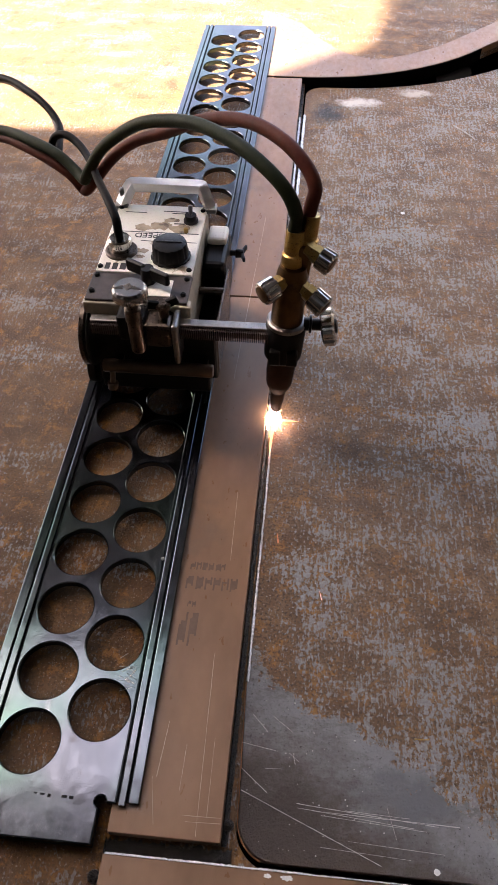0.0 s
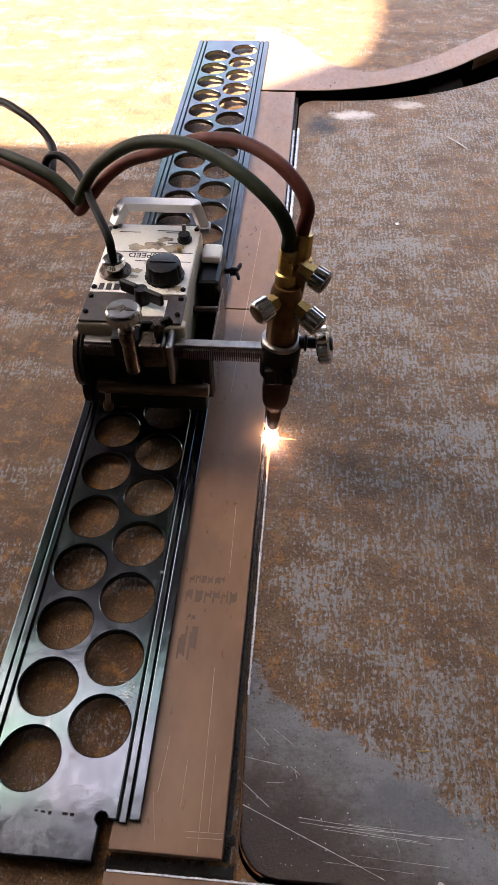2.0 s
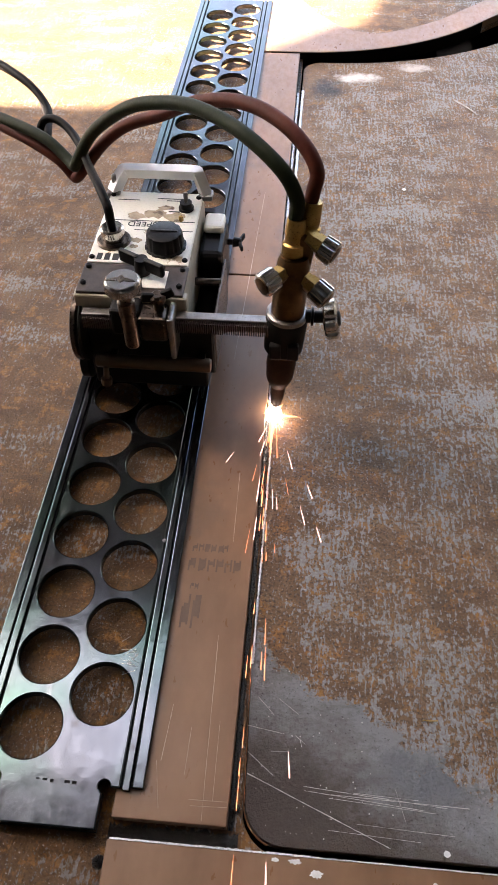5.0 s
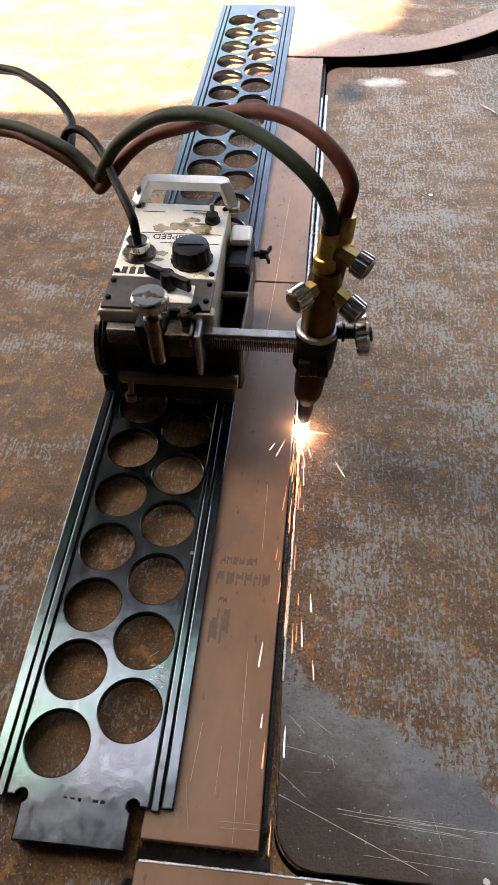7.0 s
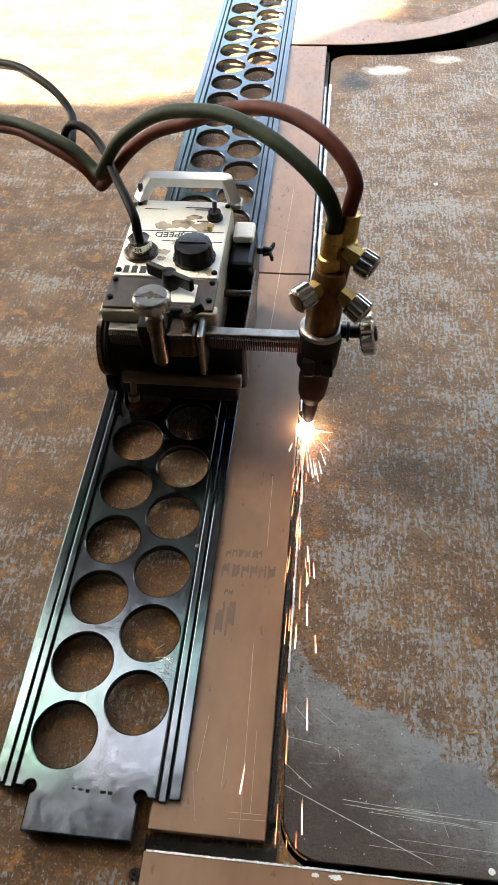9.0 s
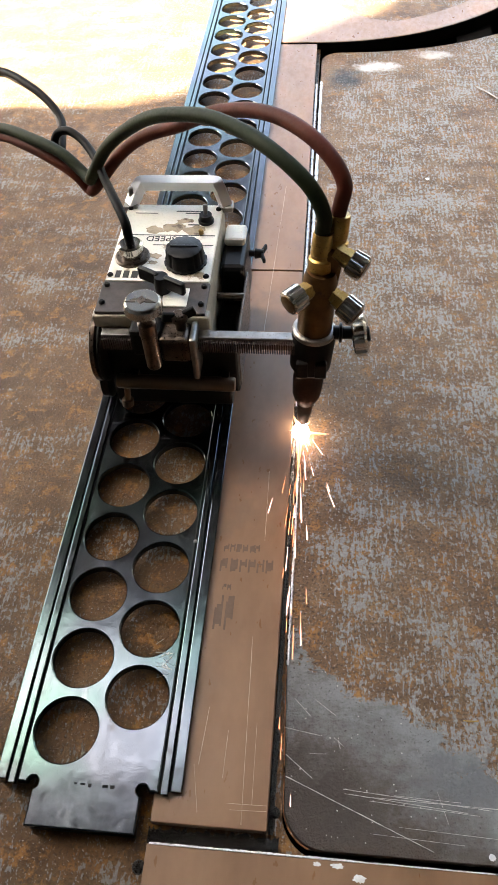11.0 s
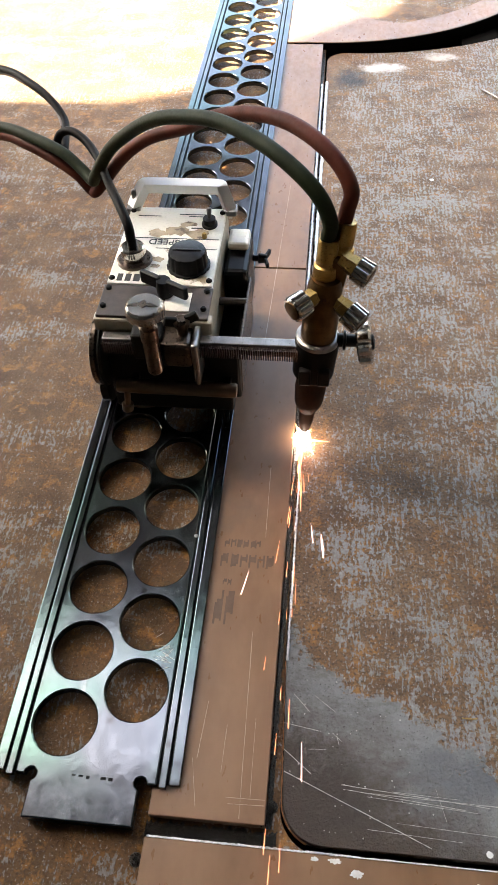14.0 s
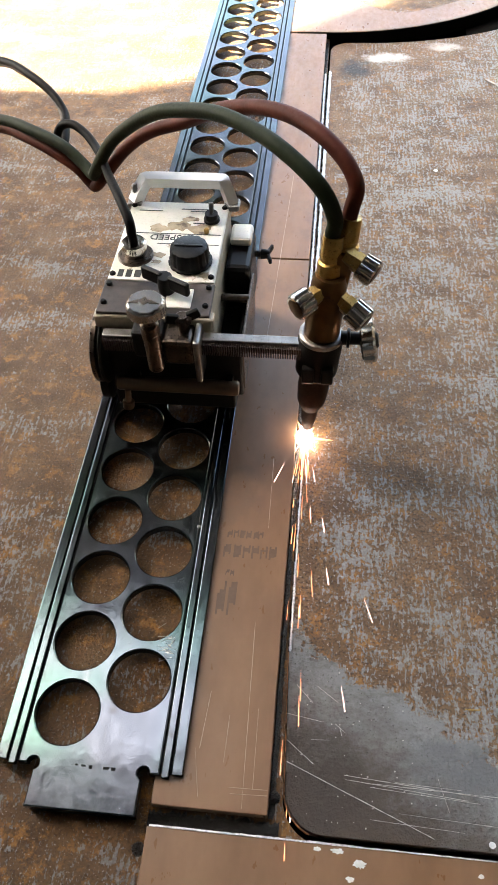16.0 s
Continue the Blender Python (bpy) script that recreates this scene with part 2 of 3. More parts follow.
M_MASKWALL = tinted("grey_mask_wall", (0.09, 0.085, 0.08), (0.13, 0.125, 0.115), 0.7, 0.0, 2)
M_MASKROOF = tinted("dull_mask_roof", (0.05, 0.05, 0.05), (0.08, 0.08, 0.08), 0.6, 0.0, 2)
M_YARD = tinted("concrete_yard", (0.16, 0.155, 0.145), (0.22, 0.215, 0.2), 0.8, 0.0, 1.5)
M_FLAME = glowing("white_hot_flame", (1.0, 0.86, 0.80), 2.2)
M_RAY = glowing("orange_flame_glare", (1.0, 0.36, 0.16), 0.20)
M_SPARK = glowing("hot_spark", (1.0, 0.31, 0.14), 0.13)
M_SPARKHOT = glowing("white_hot_spark", (1.0, 0.56, 0.47), 0.19)

# ---- building helpers ----
ORIGIN = {}


def thing(name, at, label, category, group="", kind=""):
    """An Empty at its base; the parts' meshes are given in world places and laid into its space."""
    ob = new(name)
    ob.empty_display_size = 0.02
    ob.location = at
    ORIGIN[ob.name] = Vector(at)
    return tagged(ob, label, category, group, kind)


def part(name, bm, material, parent=None, label="", smooth=True):
    org = ORIGIN.get(parent.name, Vector()) if parent else Vector()
    bmesh.ops.translate(bm, verts=bm.verts, vec=-org)
    me = bpy.data.meshes.new(name)
    bm.normal_update()
    if smooth:
        for f in bm.faces:
            f.smooth = True
        for e in bm.edges:
            if len(e.link_faces) != 2 or e.calc_face_angle(4) > radians(28):
                e.smooth = False
    bm.to_mesh(me)
    bm.free()
    me.materials.append(material)
    ob = new(name, me)
    if parent:
        ob.parent = parent
        ORIGIN[ob.name] = org
    if label:
        ob["label"] = label
    return ob


def box(x0, x1, y0, y1, z0, z1, bevel=0.0, bm=None, m=None, seg=2):
    out = bm or bmesh.new()
    tmp = bmesh.new()
    bmesh.ops.create_cube(tmp, size=1)
    bmesh.ops.scale(tmp, verts=tmp.verts, vec=(x1 - x0, y1 - y0, z1 - z0))
    bmesh.ops.translate(tmp, verts=tmp.verts, vec=((x0 + x1) / 2, (y0 + y1) / 2, (z0 + z1) / 2))
    if bevel:
        bmesh.ops.bevel(tmp, geom=tmp.edges[:], offset=bevel, segments=seg, profile=0.5, affect="EDGES")
    if m:
        bmesh.ops.transform(tmp, matrix=m, verts=tmp.verts)
    return merge(out, tmp)


def merge(out, tmp):
    me = bpy.data.meshes.new("tmp")
    tmp.to_mesh(me)
    tmp.free()
    out.from_mesh(me)
    bpy.data.meshes.remove(me)
    return out


def lathe(p0, p1, rings, seg=28, bm=None, flutes=0, depth=0.0):
    """A turned body from p0 towards p1: rings of (share of the length, radius). Flutes cut grooves along it."""
    out = bm or bmesh.new()
    p0, p1 = Vector(p0), Vector(p1)
    q = (p1 - p0).to_track_quat("Z", "Y").to_matrix()
    n = flutes * 6 if flutes else seg
    rows = []
    for s, r in rings:
        c = p0.lerp(p1, s)
        row = []
        for i in range(n):
            a = 2 * math.pi * i / n
            rr = r * (1 - (depth if flutes and i % 6 in (0, 1) else 0))
            row.append(out.verts.new(c + q @ Vector((rr * math.cos(a), rr * math.sin(a), 0))))
        rows.append(row)
    for a, b in zip(rows, rows[1:]):
        for i in range(n):
            out.faces.new((a[i], a[(i + 1) % n], b[(i + 1) % n], b[i]))
    out.faces.new(rows[0][::-1])
    out.faces.new(rows[-1])
    return out


def rod(p0, p1, r, bevel=0.12, seg=24, bm=None):
    d = (Vector(p1) - Vector(p0)).length
    b = min(bevel * r * 2 / d, 0.45)
    return lathe(p0, p1, [(0, r * (1 - bevel)), (b, r), (1 - b, r), (1, r * (1 - bevel))], seg, bm)


def spline(points, steps=8):
    """Points on a smooth line through the given ones."""
    p = [Vector(a) for a in points]
    p = [p[0] * 2 - p[1]] + p + [p[-1] * 2 - p[-2]]
    out = []
    for a, b, c, d in zip(p, p[1:], p[2:], p[3:]):
        for i in range(steps):
            t = i / steps
            out.append(0.5 * (2 * b + (c - a) * t + (2 * a - 5 * b + 4 * c - d) * t * t + (3 * b - 3 * c + d - a) * t ** 3))
    return out + [p[-2]]


def tube(points, r, steps=8, seg=14, bm=None, turn=0):
    out = bm or bmesh.new()
    line = spline(points, steps)
    rows = []
    side = Vector((0, 0, 1))
    for i, c in enumerate(line):
        d = (line[min(i + 1, len(line) - 1)] - line[max(i - 1, 0)]).normalized()
        side = (side - d * side.dot(d)).normalized()
        up = d.cross(side)
        rows.append([out.verts.new(c + (side * math.cos(a) + up * math.sin(a)) * r) for a in (radians(turn) + 2 * math.pi * k / seg for k in range(seg))])
    for a, b in zip(rows, rows[1:]):
        for i in range(seg):
            out.faces.new((a[i], a[(i + 1) % seg], b[(i + 1) % seg], b[i]))
    out.faces.new(rows[0][::-1])
    out.faces.new(rows[-1])
    bmesh.ops.recalc_face_normals(out, faces=out.faces)
    return out


def sheet(outline, holes, z0, z1, bevel=0.0):
    """A flat plate between z0 and z1 with the outline and holes given as rings of (x, y)."""
    bm = bmesh.new()
    edges = []
    for ring in [outline] + holes:
        vs = [bm.verts.new((x, y, z1)) for x, y in ring]
        edges += [bm.edges.new((a, b)) for a, b in zip(vs, vs[1:] + vs[:1])]
    bmesh.ops.triangle_fill(bm, use_beauty=True, use_dissolve=False, edges=edges)
    bm.normal_update()
    for f in bm.faces:
        if f.normal.z < 0:
            f.normal_flip()
    ext = bmesh.ops.extrude_face_region(bm, geom=bm.faces[:])
    low = [g for g in ext["geom"] if isinstance(g, bmesh.types.BMVert)]
    bmesh.ops.translate(bm, verts=low, vec=(0, 0, z0 - z1))
    bmesh.ops.recalc_face_normals(bm, faces=bm.faces)
    if bevel:
        rim = [e for e in bm.edges if len(e.link_faces) == 2 and e.calc_face_angle(0) > 0.9 and all(v.co.z > z1 - 1e-5 for v in e.verts)]
        bmesh.ops.bevel(bm, geom=rim, offset=bevel, segments=1, affect="EDGES", clamp_overlap=True)
    return bm


def ring(cx, cy, r, n=40, a0=0.0, a1=360.0):
    full = abs(a1 - a0) >= 360
    return [(cx + r * math.cos(radians(a0 + (a1 - a0) * i / (n if full else n - 1))), cy + r * math.sin(radians(a0 + (a1 - a0) * i / (n if full else n - 1)))) for i in range(n)]


# ---- the place: yard, unseen hall added to shape the light, steel bed ----
g = part("ground", box(-400, 400, -400, 400, -0.45, -0.25), M_YARD, None, smooth=False)
tagged(g, "grey concrete yard floor around the bed", "ground", kind="structure")
# unseen left wall, added; its haunched opening is cut to outline the sun patch
sun_opening = [(1.195, -0.25), (1.195, 3.77), (1.225, 3.91), (1.31, 4.04), (1.50, 4.30), (1.62, 4.47), (1.75, 4.53), (1.95, 4.56), (3.1, 4.56), (3.1, -0.25)]
wl = sheet([(-6, -0.25)] + sun_opening + [(7, -0.25), (7, 5), (-6, 5)], [], -0.1, 0.1)
bmesh.ops.transform(wl, matrix=Matrix(((0, 0, 1, -3.1), (1, 0, 0, 0), (0, 1, 0, 0), (0, 0, 0, 1))), verts=wl.verts)
bmesh.ops.recalc_face_normals(wl, faces=wl.faces)
tagged(part("sun_mask_west", wl, M_MASKWALL, None, smooth=False), "unseen grey wall, its opening shaped to cast the sun patch", "wall", kind="structure")
# two more unseen walls, added to keep the surroundings dark
tagged(part("light_mask_south", box(-3, 6, -6.2, -6, -0.25, 5), M_MASKWALL, None, smooth=False), "unseen plain grey wall added to hold back side light", "wall", kind="structure")
tagged(part("light_mask_east", box(6, 6.2, -6.2, 7, -0.25, 5), M_MASKWALL, None, smooth=False), "unseen plain grey wall added to hold back side light", "wall", kind="structure")
for x0, x1, y0, y1 in ((-3, 6, -6, 1.1), (-0.4, 6, 1.102, 2.2), (-3, 6, 2.202, 4.7), (-3, -0.65, 4.702, 9.5)):
    # unseen roof sheets leave an invented skylight; the last darkens the rail's reflection
    tagged(part("ceiling", box(x0, x1, y0, y1, 4.9, 5.0), M_MASKROOF, None, smooth=False), "unseen dull roof sheet added to block the sky", "ceiling", kind="structure")
# lightless black: shade put into the colour of whatever shows in the gaps
M_PIT = tinted("matt_gap_shade", (0.006, 0.006, 0.006), (0.01, 0.01, 0.01), 1.0, 0.0, 5)
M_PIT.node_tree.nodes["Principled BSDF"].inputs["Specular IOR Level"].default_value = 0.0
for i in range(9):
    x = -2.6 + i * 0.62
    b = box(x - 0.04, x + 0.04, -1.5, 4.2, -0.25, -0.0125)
    tagged(part("bearer", b, M_PIT, None, smooth=False), "bearer under the plates, coloured black for the shade there", "beam", "bed bearers", "structure")

# added black sheet hides the bright yard, so the gaps look shaded
tagged(part("gap_shade_sheet", box(0.02, 1.75, -0.3, 2.9, -0.13, -0.12), M_PIT, None, smooth=False), "added black sheet that makes the plate gaps read as shade", "tray", kind="structure")
# base plate with the rounded opening
ARC = [(0.17 + 0.53 * math.sin(radians(a)), 1.962 - 0.53 * math.cos(radians(a))) for a in range(0, 50, 4)]
opening = ring(0.2095, -0.0500, 0.036, 10, 270, 180) + [(0.1690, 0.085), (0.1685, 1.432)] + ARC + [(1.6, 2.6), (1.6, -0.086)]
base = part("floor_plate", sheet([(-2.9, -1.4), (2.6, -1.4), (2.6, 4.1), (-2.9, 4.1)], [opening], -0.012, 0), M_BASE, None, smooth=False)
tagged(base, "large rusty brown steel plate with grey mill scale", "steel plate", kind="structure")

# inner plate, rounded corners, lying in the opening
FAR = [(0.24 + 0.60 * math.sin(radians(a)), 2.015 - 0.60 * math.cos(radians(a))) for a in range(0, 49, 3)]
inner = ring(0.2105, -0.0430, 0.0355, 10, 270, 180) + [(0.1704, 0.085)] + ring(0.212, 1.375, 0.040, 9, 180, 100) + FAR + [(1.58, 2.2), (1.58, -0.076)]
ip = part("cut_plate", sheet(inner, [], -0.012, 0, 0.0012), M_INNER, None, smooth=False)
tagged(ip, "rusty steel plate with rounded corners and a ground grey edge", "steel plate")

# raised brown strips
strip_label = "flat brown steel strip lying on the rusty plate"
for y0, y1 in ((-0.0695, 0.6775), (0.6805, 1.429)):
    s = part("steel_strip", box(0.060, 0.1615, y0, y1, 0.0, 0.012, 0.0009), M_STRIP, smooth=False)
    tagged(s, strip_label, "steel strip", "brown steel strips")
s = part("steel_strip", box(0.060, 1.7, -0.42, -0.0865, 0.0, 0.012, 0.0009), M_STRIP, smooth=False)
tagged(s, "wide brown steel strip with white paint spots", "steel strip", "brown steel strips")
arc_in = [(0.05, 1.432)] + ARC + [(1.7, 2.74)]
arc_out = [(1.62, 2.80)] + [(0.17 + 0.46 * math.sin(radians(a)), 1.962 - 0.46 * math.cos(radians(a))) for a in range(48, 19, -4)] + [(0.275, 1.545), (0.235, 1.58), (0.19, 1.64), (0.15, 1.72), (0.05, 1.80)]
s = part("curved_strip", sheet(arc_in + arc_out, [], 0.0, 0.014, 0.0008), M_STRIP, None, smooth=False)
tagged(s, "curved brown steel strip along the plate opening", "steel strip")
# black ribbon over the strip's dark cut face paints in its shade
lip_out = [(0.17 + 0.5328 * math.sin(radians(a)), 1.962 - 0.5328 * math.cos(radians(a))) for a in range(48, -1, -4)]
part("shaded_cut_edge", sheet([(0.10, 1.4315)] + [(x, y - 0.0002) for x, y in ARC] + lip_out + [(0.10, 1.4285)], [], -0.012, 0.0132), M_PIT, s, "dark cut edge with its shade painted black", smooth=False)

# ---- track rail ----
RY0, RY1, PITCH = -0.047, 1.69, 0.06954
rail = thing("track_rail", (0, 0, 0.0), "blued steel track rail with two rows of round holes", "rail")
holes = [ring(-0.0305, k * PITCH, 0.030, 44) for k in range(24)] + [ring(0.0305, 0.0349 + k * PITCH, 0.030, 44) for k in range(24)]
notch_r = ring(0.0500, RY0, 0.0055, 11, 258, 0)
notch_l = [(-x, y) for x, y in notch_r][::-1]
outline = [(0.0640, RY1), (-0.0640, RY1), (-0.0640, RY0)] + notch_l + [(-0.0490, -0.082), (0.0490, -0.082)] + notch_r + [(0.0640, RY0)]
pan = sheet(outline, holes, 0.0095, 0.018, 0.0012)
part("perforated_pan", pan, M_RAIL, rail, smooth=False)
for sgn in (-1, 1):
    xs = sorted((sgn * 0.0662, sgn * 0.0728))
    part("rib", box(*xs, RY0 - 0.002, RY1, 0.012, 0.0182, 0.0008), M_RAIL, rail, smooth=False)
    xs = sorted((sgn * 0.0750, sgn * 0.0850))
    part("flange", box(*xs, RY0 + 0.001, RY1, 0.0121 if sgn > 0 else 0.0003, 0.0176, 0.0009), M_RAIL, rail, smooth=False)
    xs = sorted((sgn * 0.0630, sgn * 0.0760))
    part("web", box(*xs, RY0 + 0.002, RY1, 0.0122 if sgn > 0 else 0.009, 0.0148), M_DARK, rail, smooth=False)
part("tongue_block", box(-0.0475, 0.0475, -0.0812, -0.050, 0.0, 0.0094), M_DARK, rail, smooth=False)
part("screw", lathe((0.0636, 0.2072, 0.0178), (0.0636, 0.2072, 0.019), [(0, 0.0022), (0.6, 0.0022), (1, 0.0015)], 12), M_STEEL, rail)

# ---- cutting machine ----
mach = thing("cutting_machine", (0.01, 0.45, 0.018), "portable track cutting machine, worn cream panel, on the rail", "cutting machine")
YF, YB, ZT = 0.357, 0.553, 0.1866
bodyp = part("body", box(-0.053, 0.067, YF, YB, 0.100, 0.1815, 0.004), M_CREAMSIDE, mach, "darker cream body with dirt patches", smooth=False)
part("chassis", box(-0.056, 0.088, YF + 0.004, YB + 0.02, 0.034, 0.1, 0.003), M_DARK, mach, "black oily chassis", smooth=False)
part("front_cover", box(-0.0565, 0.072, YF - 0.004, YF + 0.01, 0.165, 0.183, 0.003), M_CREAMSIDE, mach, "darker cream front with dirt patches", smooth=False)
part("front_apron", box(-0.050, 0.100, YF - 0.006, YF + 0.003, 0.070, 0.148, 0.003), M_DARK, mach, smooth=False)
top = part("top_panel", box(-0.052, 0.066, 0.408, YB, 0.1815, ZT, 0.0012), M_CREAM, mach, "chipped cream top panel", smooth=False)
part("front_panel", box(-0.0535, 0.0675, YF - 0.001, 0.4068, 0.1812, ZT - 0.0005, 0.0012), M_BROWN, mach, "grimy brown panel", smooth=False)
for x in (-0.0475, 0.0615):
    for y in (0.3705, 0.3995, 0.4165, 0.5435):
        part("panel_screw", lathe((x, y, ZT - 0.001), (x, y, ZT + 0.003), [(0, 0.0034), (0.6, 0.0034), (1, 0.002)], 12), M_DARK, mach)
# printed lines, label bars and the word beside the dial
for i, (x0, x1, y0, y1) in enumerate([(-0.048, 0.063, 0.4905, 0.4917), (-0.008, 0.063, 0.4720, 0.4730), (0.01, 0.05, 0.5385, 0.5400), (0.022, 0.05, 0.5345, 0.5358), (-0.04, -0.012, 0.534, 0.5352),
                                       (-0.042, -0.036, 0.4125, 0.4245), (-0.033, -0.0265, 0.4125, 0.4245), (-0.0235, -0.016, 0.4125, 0.4245), (0.004, 0.012, 0.4125, 0.4245), (0.028, 0.042, 0.511, 0.513)]):
    part("label_bar", box(x0, x1, y0, y1, ZT, ZT + 0.0003), M_INK, mach, smooth=False)
txt = bpy.data.curves.new("dial_word", "FONT")
txt.body, txt.size, txt.extrude, txt.align_x = "SPEED", 0.0135, 0.0002, "CENTER"
txt.materials.append(M_INK)
word = new("dial_word", txt)
word.parent = mach
word.matrix_local = pose(0.0 - 0.01, 0.4885 - 0.45, ZT + 0.0003 - 0.018, 0, 0, 180)
# worn patch where the paint is gone
random.seed(3)
for cx, cy, r in ((0.014, 0.506, 0.015), (0.036, 0.502, 0.013), (-0.004, 0.452, 0.008), (-0.010, 0.501, 0.011), (-0.003, 0.440, 0.006), (0.024, 0.520, 0.009)):
    pts = [(cx + r * (0.6 + 0.7 * random.random()) * math.cos(a / 14 * 6.283), cy + 0.7 * r * (0.5 + 0.8 * random.random()) * math.sin(a / 14 * 6.283)) for a in range(14)]
    part("chipped_patch", sheet(pts, [], ZT - 0.0005, ZT + 0.0002), M_TAN, mach, smooth=False)
# speed dial
dial = part("speed_knob", lathe((0.035, 0.443, ZT), (0.035, 0.443, ZT + 0.021), [(0, 0.0245), (0.12, 0.0245), (0.14, 0.0222), (0.85, 0.0212), (0.95, 0.0203), (1, 0.0175)], flutes=14, depth=0.035), M_PLASTIC, mach, "black fluted speed knob")
part("pointer", box(0.019, 0.051, 0.4415, 0.4445, ZT + 0.0205, ZT + 0.0222, 0.0008), M_PLASTIC, dial, smooth=False)
# power socket
sock = part("socket", lathe((-0.028, 0.449, ZT), (-0.028, 0.449, ZT + 0.020), [(0, 0.0120), (0.1, 0.0125), (0.5, 0.0125), (0.55, 0.0140), (0.9, 0.0140), (1, 0.012)], 24), M_CHROME, mach, "bright metal cable socket")
part("socket_flange", lathe((-0.028, 0.449, ZT - 0.0002), (-0.028, 0.449, ZT + 0.0035), [(0, 0.0200), (0.7, 0.0200), (1, 0.0185)], 32), M_BRONZE, sock)
# toggle switch
tog = part("toggle_switch", lathe((0.049, 0.519, ZT), (0.049, 0.519, ZT + 0.010), [(0, 0.0095), (0.3, 0.0095), (0.35, 0.008), (1, 0.0075)], 18), M_PLASTIC, mach)
part("toggle_lever", lathe((0.049, 0.519, ZT + 0.009), (0.049, 0.523, ZT + 0.021), [(0, 0.0022), (0.7, 0.003), (1, 0.0028)], 10), M_STEEL, tog)
part("lamp_pin", lathe((0.046, 0.495, ZT), (0.046, 0.495, ZT + 0.006), [(0, 0.003), (0.8, 0.003), (1, 0.002)], 10), M_BRASS, mach)
# direction lever
lev = part("direction_lever", lathe((0.017, 0.392, ZT - 0.001), (0.017, 0.392, ZT + 0.020), [(0, 0.009), (0.5, 0.009), (1, 0.0075)], 18), M_PLASTIC, mach, "black direction lever")
for sgn in (-1, 1):
    mm = pose(0.017, 0.392, ZT + 0.014, 0, 0, -28 if sgn > 0 else 152)
    part("lever_wing", box(0.004, 0.031, -0.0035, 0.0035, -0.008, 0.008, 0.0025, m=mm), M_PLASTIC, lev, smooth=False)
part("lever_plate", box(0.018, 0.046, 0.366, 0.396, ZT - 0.0008, ZT + 0.0006, 0.0005), M_CREAM, mach, "cream scale plate", smooth=False)
# carrying handle
hnd = part("handle", tube([(-0.0485, 0.551, 0.187), (-0.0430, 0.556, 0.1975), (-0.0365, 0.561, 0.2075), (-0.030, 0.5635, 0.2095), (0.015, 0.5635, 0.2095), (0.054, 0.5635, 0.2095), (0.0600, 0.561, 0.2075), (0.0650, 0.556, 0.1975), (0.0695, 0.551, 0.187)], 0.0092, 6, 4, turn=45), M_POLISHED, mach, "bright aluminium carrying handle", smooth=False)
for x in (-0.0485, 0.0695):
    part("handle_foot", box(x - 0.009, x + 0.009, 0.543, 0.561, 0.182, 0.1895, 0.002), M_STEEL, hnd, smooth=False)
part("handle_nut", rod((-0.0500, 0.556, 0.2010), (-0.0440, 0.557, 0.2020), 0.0065), M_STEEL, hnd)
# left drive disc
disc = part("wheel_disc", lathe((-0.0645, 0.370, 0.124), (-0.0560, 0.370, 0.124), [(0, 0.038), (0.2, 0.042), (0.8, 0.042), (1, 0.038)], 48), M_BRONZE, mach, "dark steel disc wheel")
part("disc_rim", lathe((-0.0550, 0.370, 0.124), (-0.0505, 0.370, 0.124), [(0, 0.041), (0.5, 0.0430), (1, 0.041)], 48), M_DARK, disc)
for x0, x1 in ((-0.078, -0.066), (0.066, 0.078)):
    for y in (0.395, 0.535):
        part("wheel", lathe((x0, y, 0.045), (x1, y, 0.045), [(0, 0.0245), (0.1, 0.027), (0.9, 0.027), (1, 0.0245)], 32), M_DARK, mach)
# rack bar
bar = part("rack_bar", box(-0.046, 0.165, 0.3385, 0.350, 0.1525, 0.1690, 0.0012), M_STEEL, mach, "steel rack bar with fine teeth", smooth=False)
teeth = bmesh.new()
for i in range(84):
    x = -0.045 + i * 0.0025
    box(x, x + 0.0013, 0.3335, 0.3390, 0.1515, 0.1655, bm=teeth)
part("rack_teeth", teeth, M_RACK, bar, smooth=False)
part("bar_holder", box(0.020, 0.052, 0.326, 0.358, 0.142, 0.176, 0.004), M_BRONZE, mach, smooth=False)
part("holder_strap", box(0.0535, 0.0605, 0.322, 0.356, 0.120, 0.1790, 0.0025), M_STEEL, mach, smooth=False)
part("holder_block", box(-0.012, 0.022, 0.330, 0.358, 0.146, 0.182, 0.004), M_DARK, mach, smooth=False)
# hand wheel on a stem in front of the bar
stem = part("clamp_stem", lathe((0.0135, 0.3195, 0.143), (0.0140, 0.3195, 0.2270), [(0, 0.007), (0.03, 0.0085), (0.55, 0.0085), (0.56, 0.0095), (0.75, 0.0095), (0.78, 0.007), (1, 0.007)], 22), M_BRONZE, mach)
cap = part("hand_wheel", lathe((0.0140, 0.3195, 0.2220), (0.0140, 0.3195, 0.2355), [(0, 0.0175), (0.12, 0.0196), (0.72, 0.0196), (0.86, 0.0188), (1, 0.0165)], flutes=16, depth=0.03), M_CAP, stem, "bright knurled hand wheel")
for pts in ([(-0.006, 0), (0, 0.0065), (0.006, 0), (0, -0.0065)], [(-0.017, -0.0035), (-0.0055, -0.0035), (-0.0055, 0.0028)], [(0.017, -0.0035), (0.0055, -0.0035), (0.0055, 0.0028)]):
    part("emblem", sheet([(0.0130 + x * 0.9, 0.3195 + y * 0.9) for x, y in pts], [], 0.2354, 0.2361), M_BRONZE, stem, smooth=False)
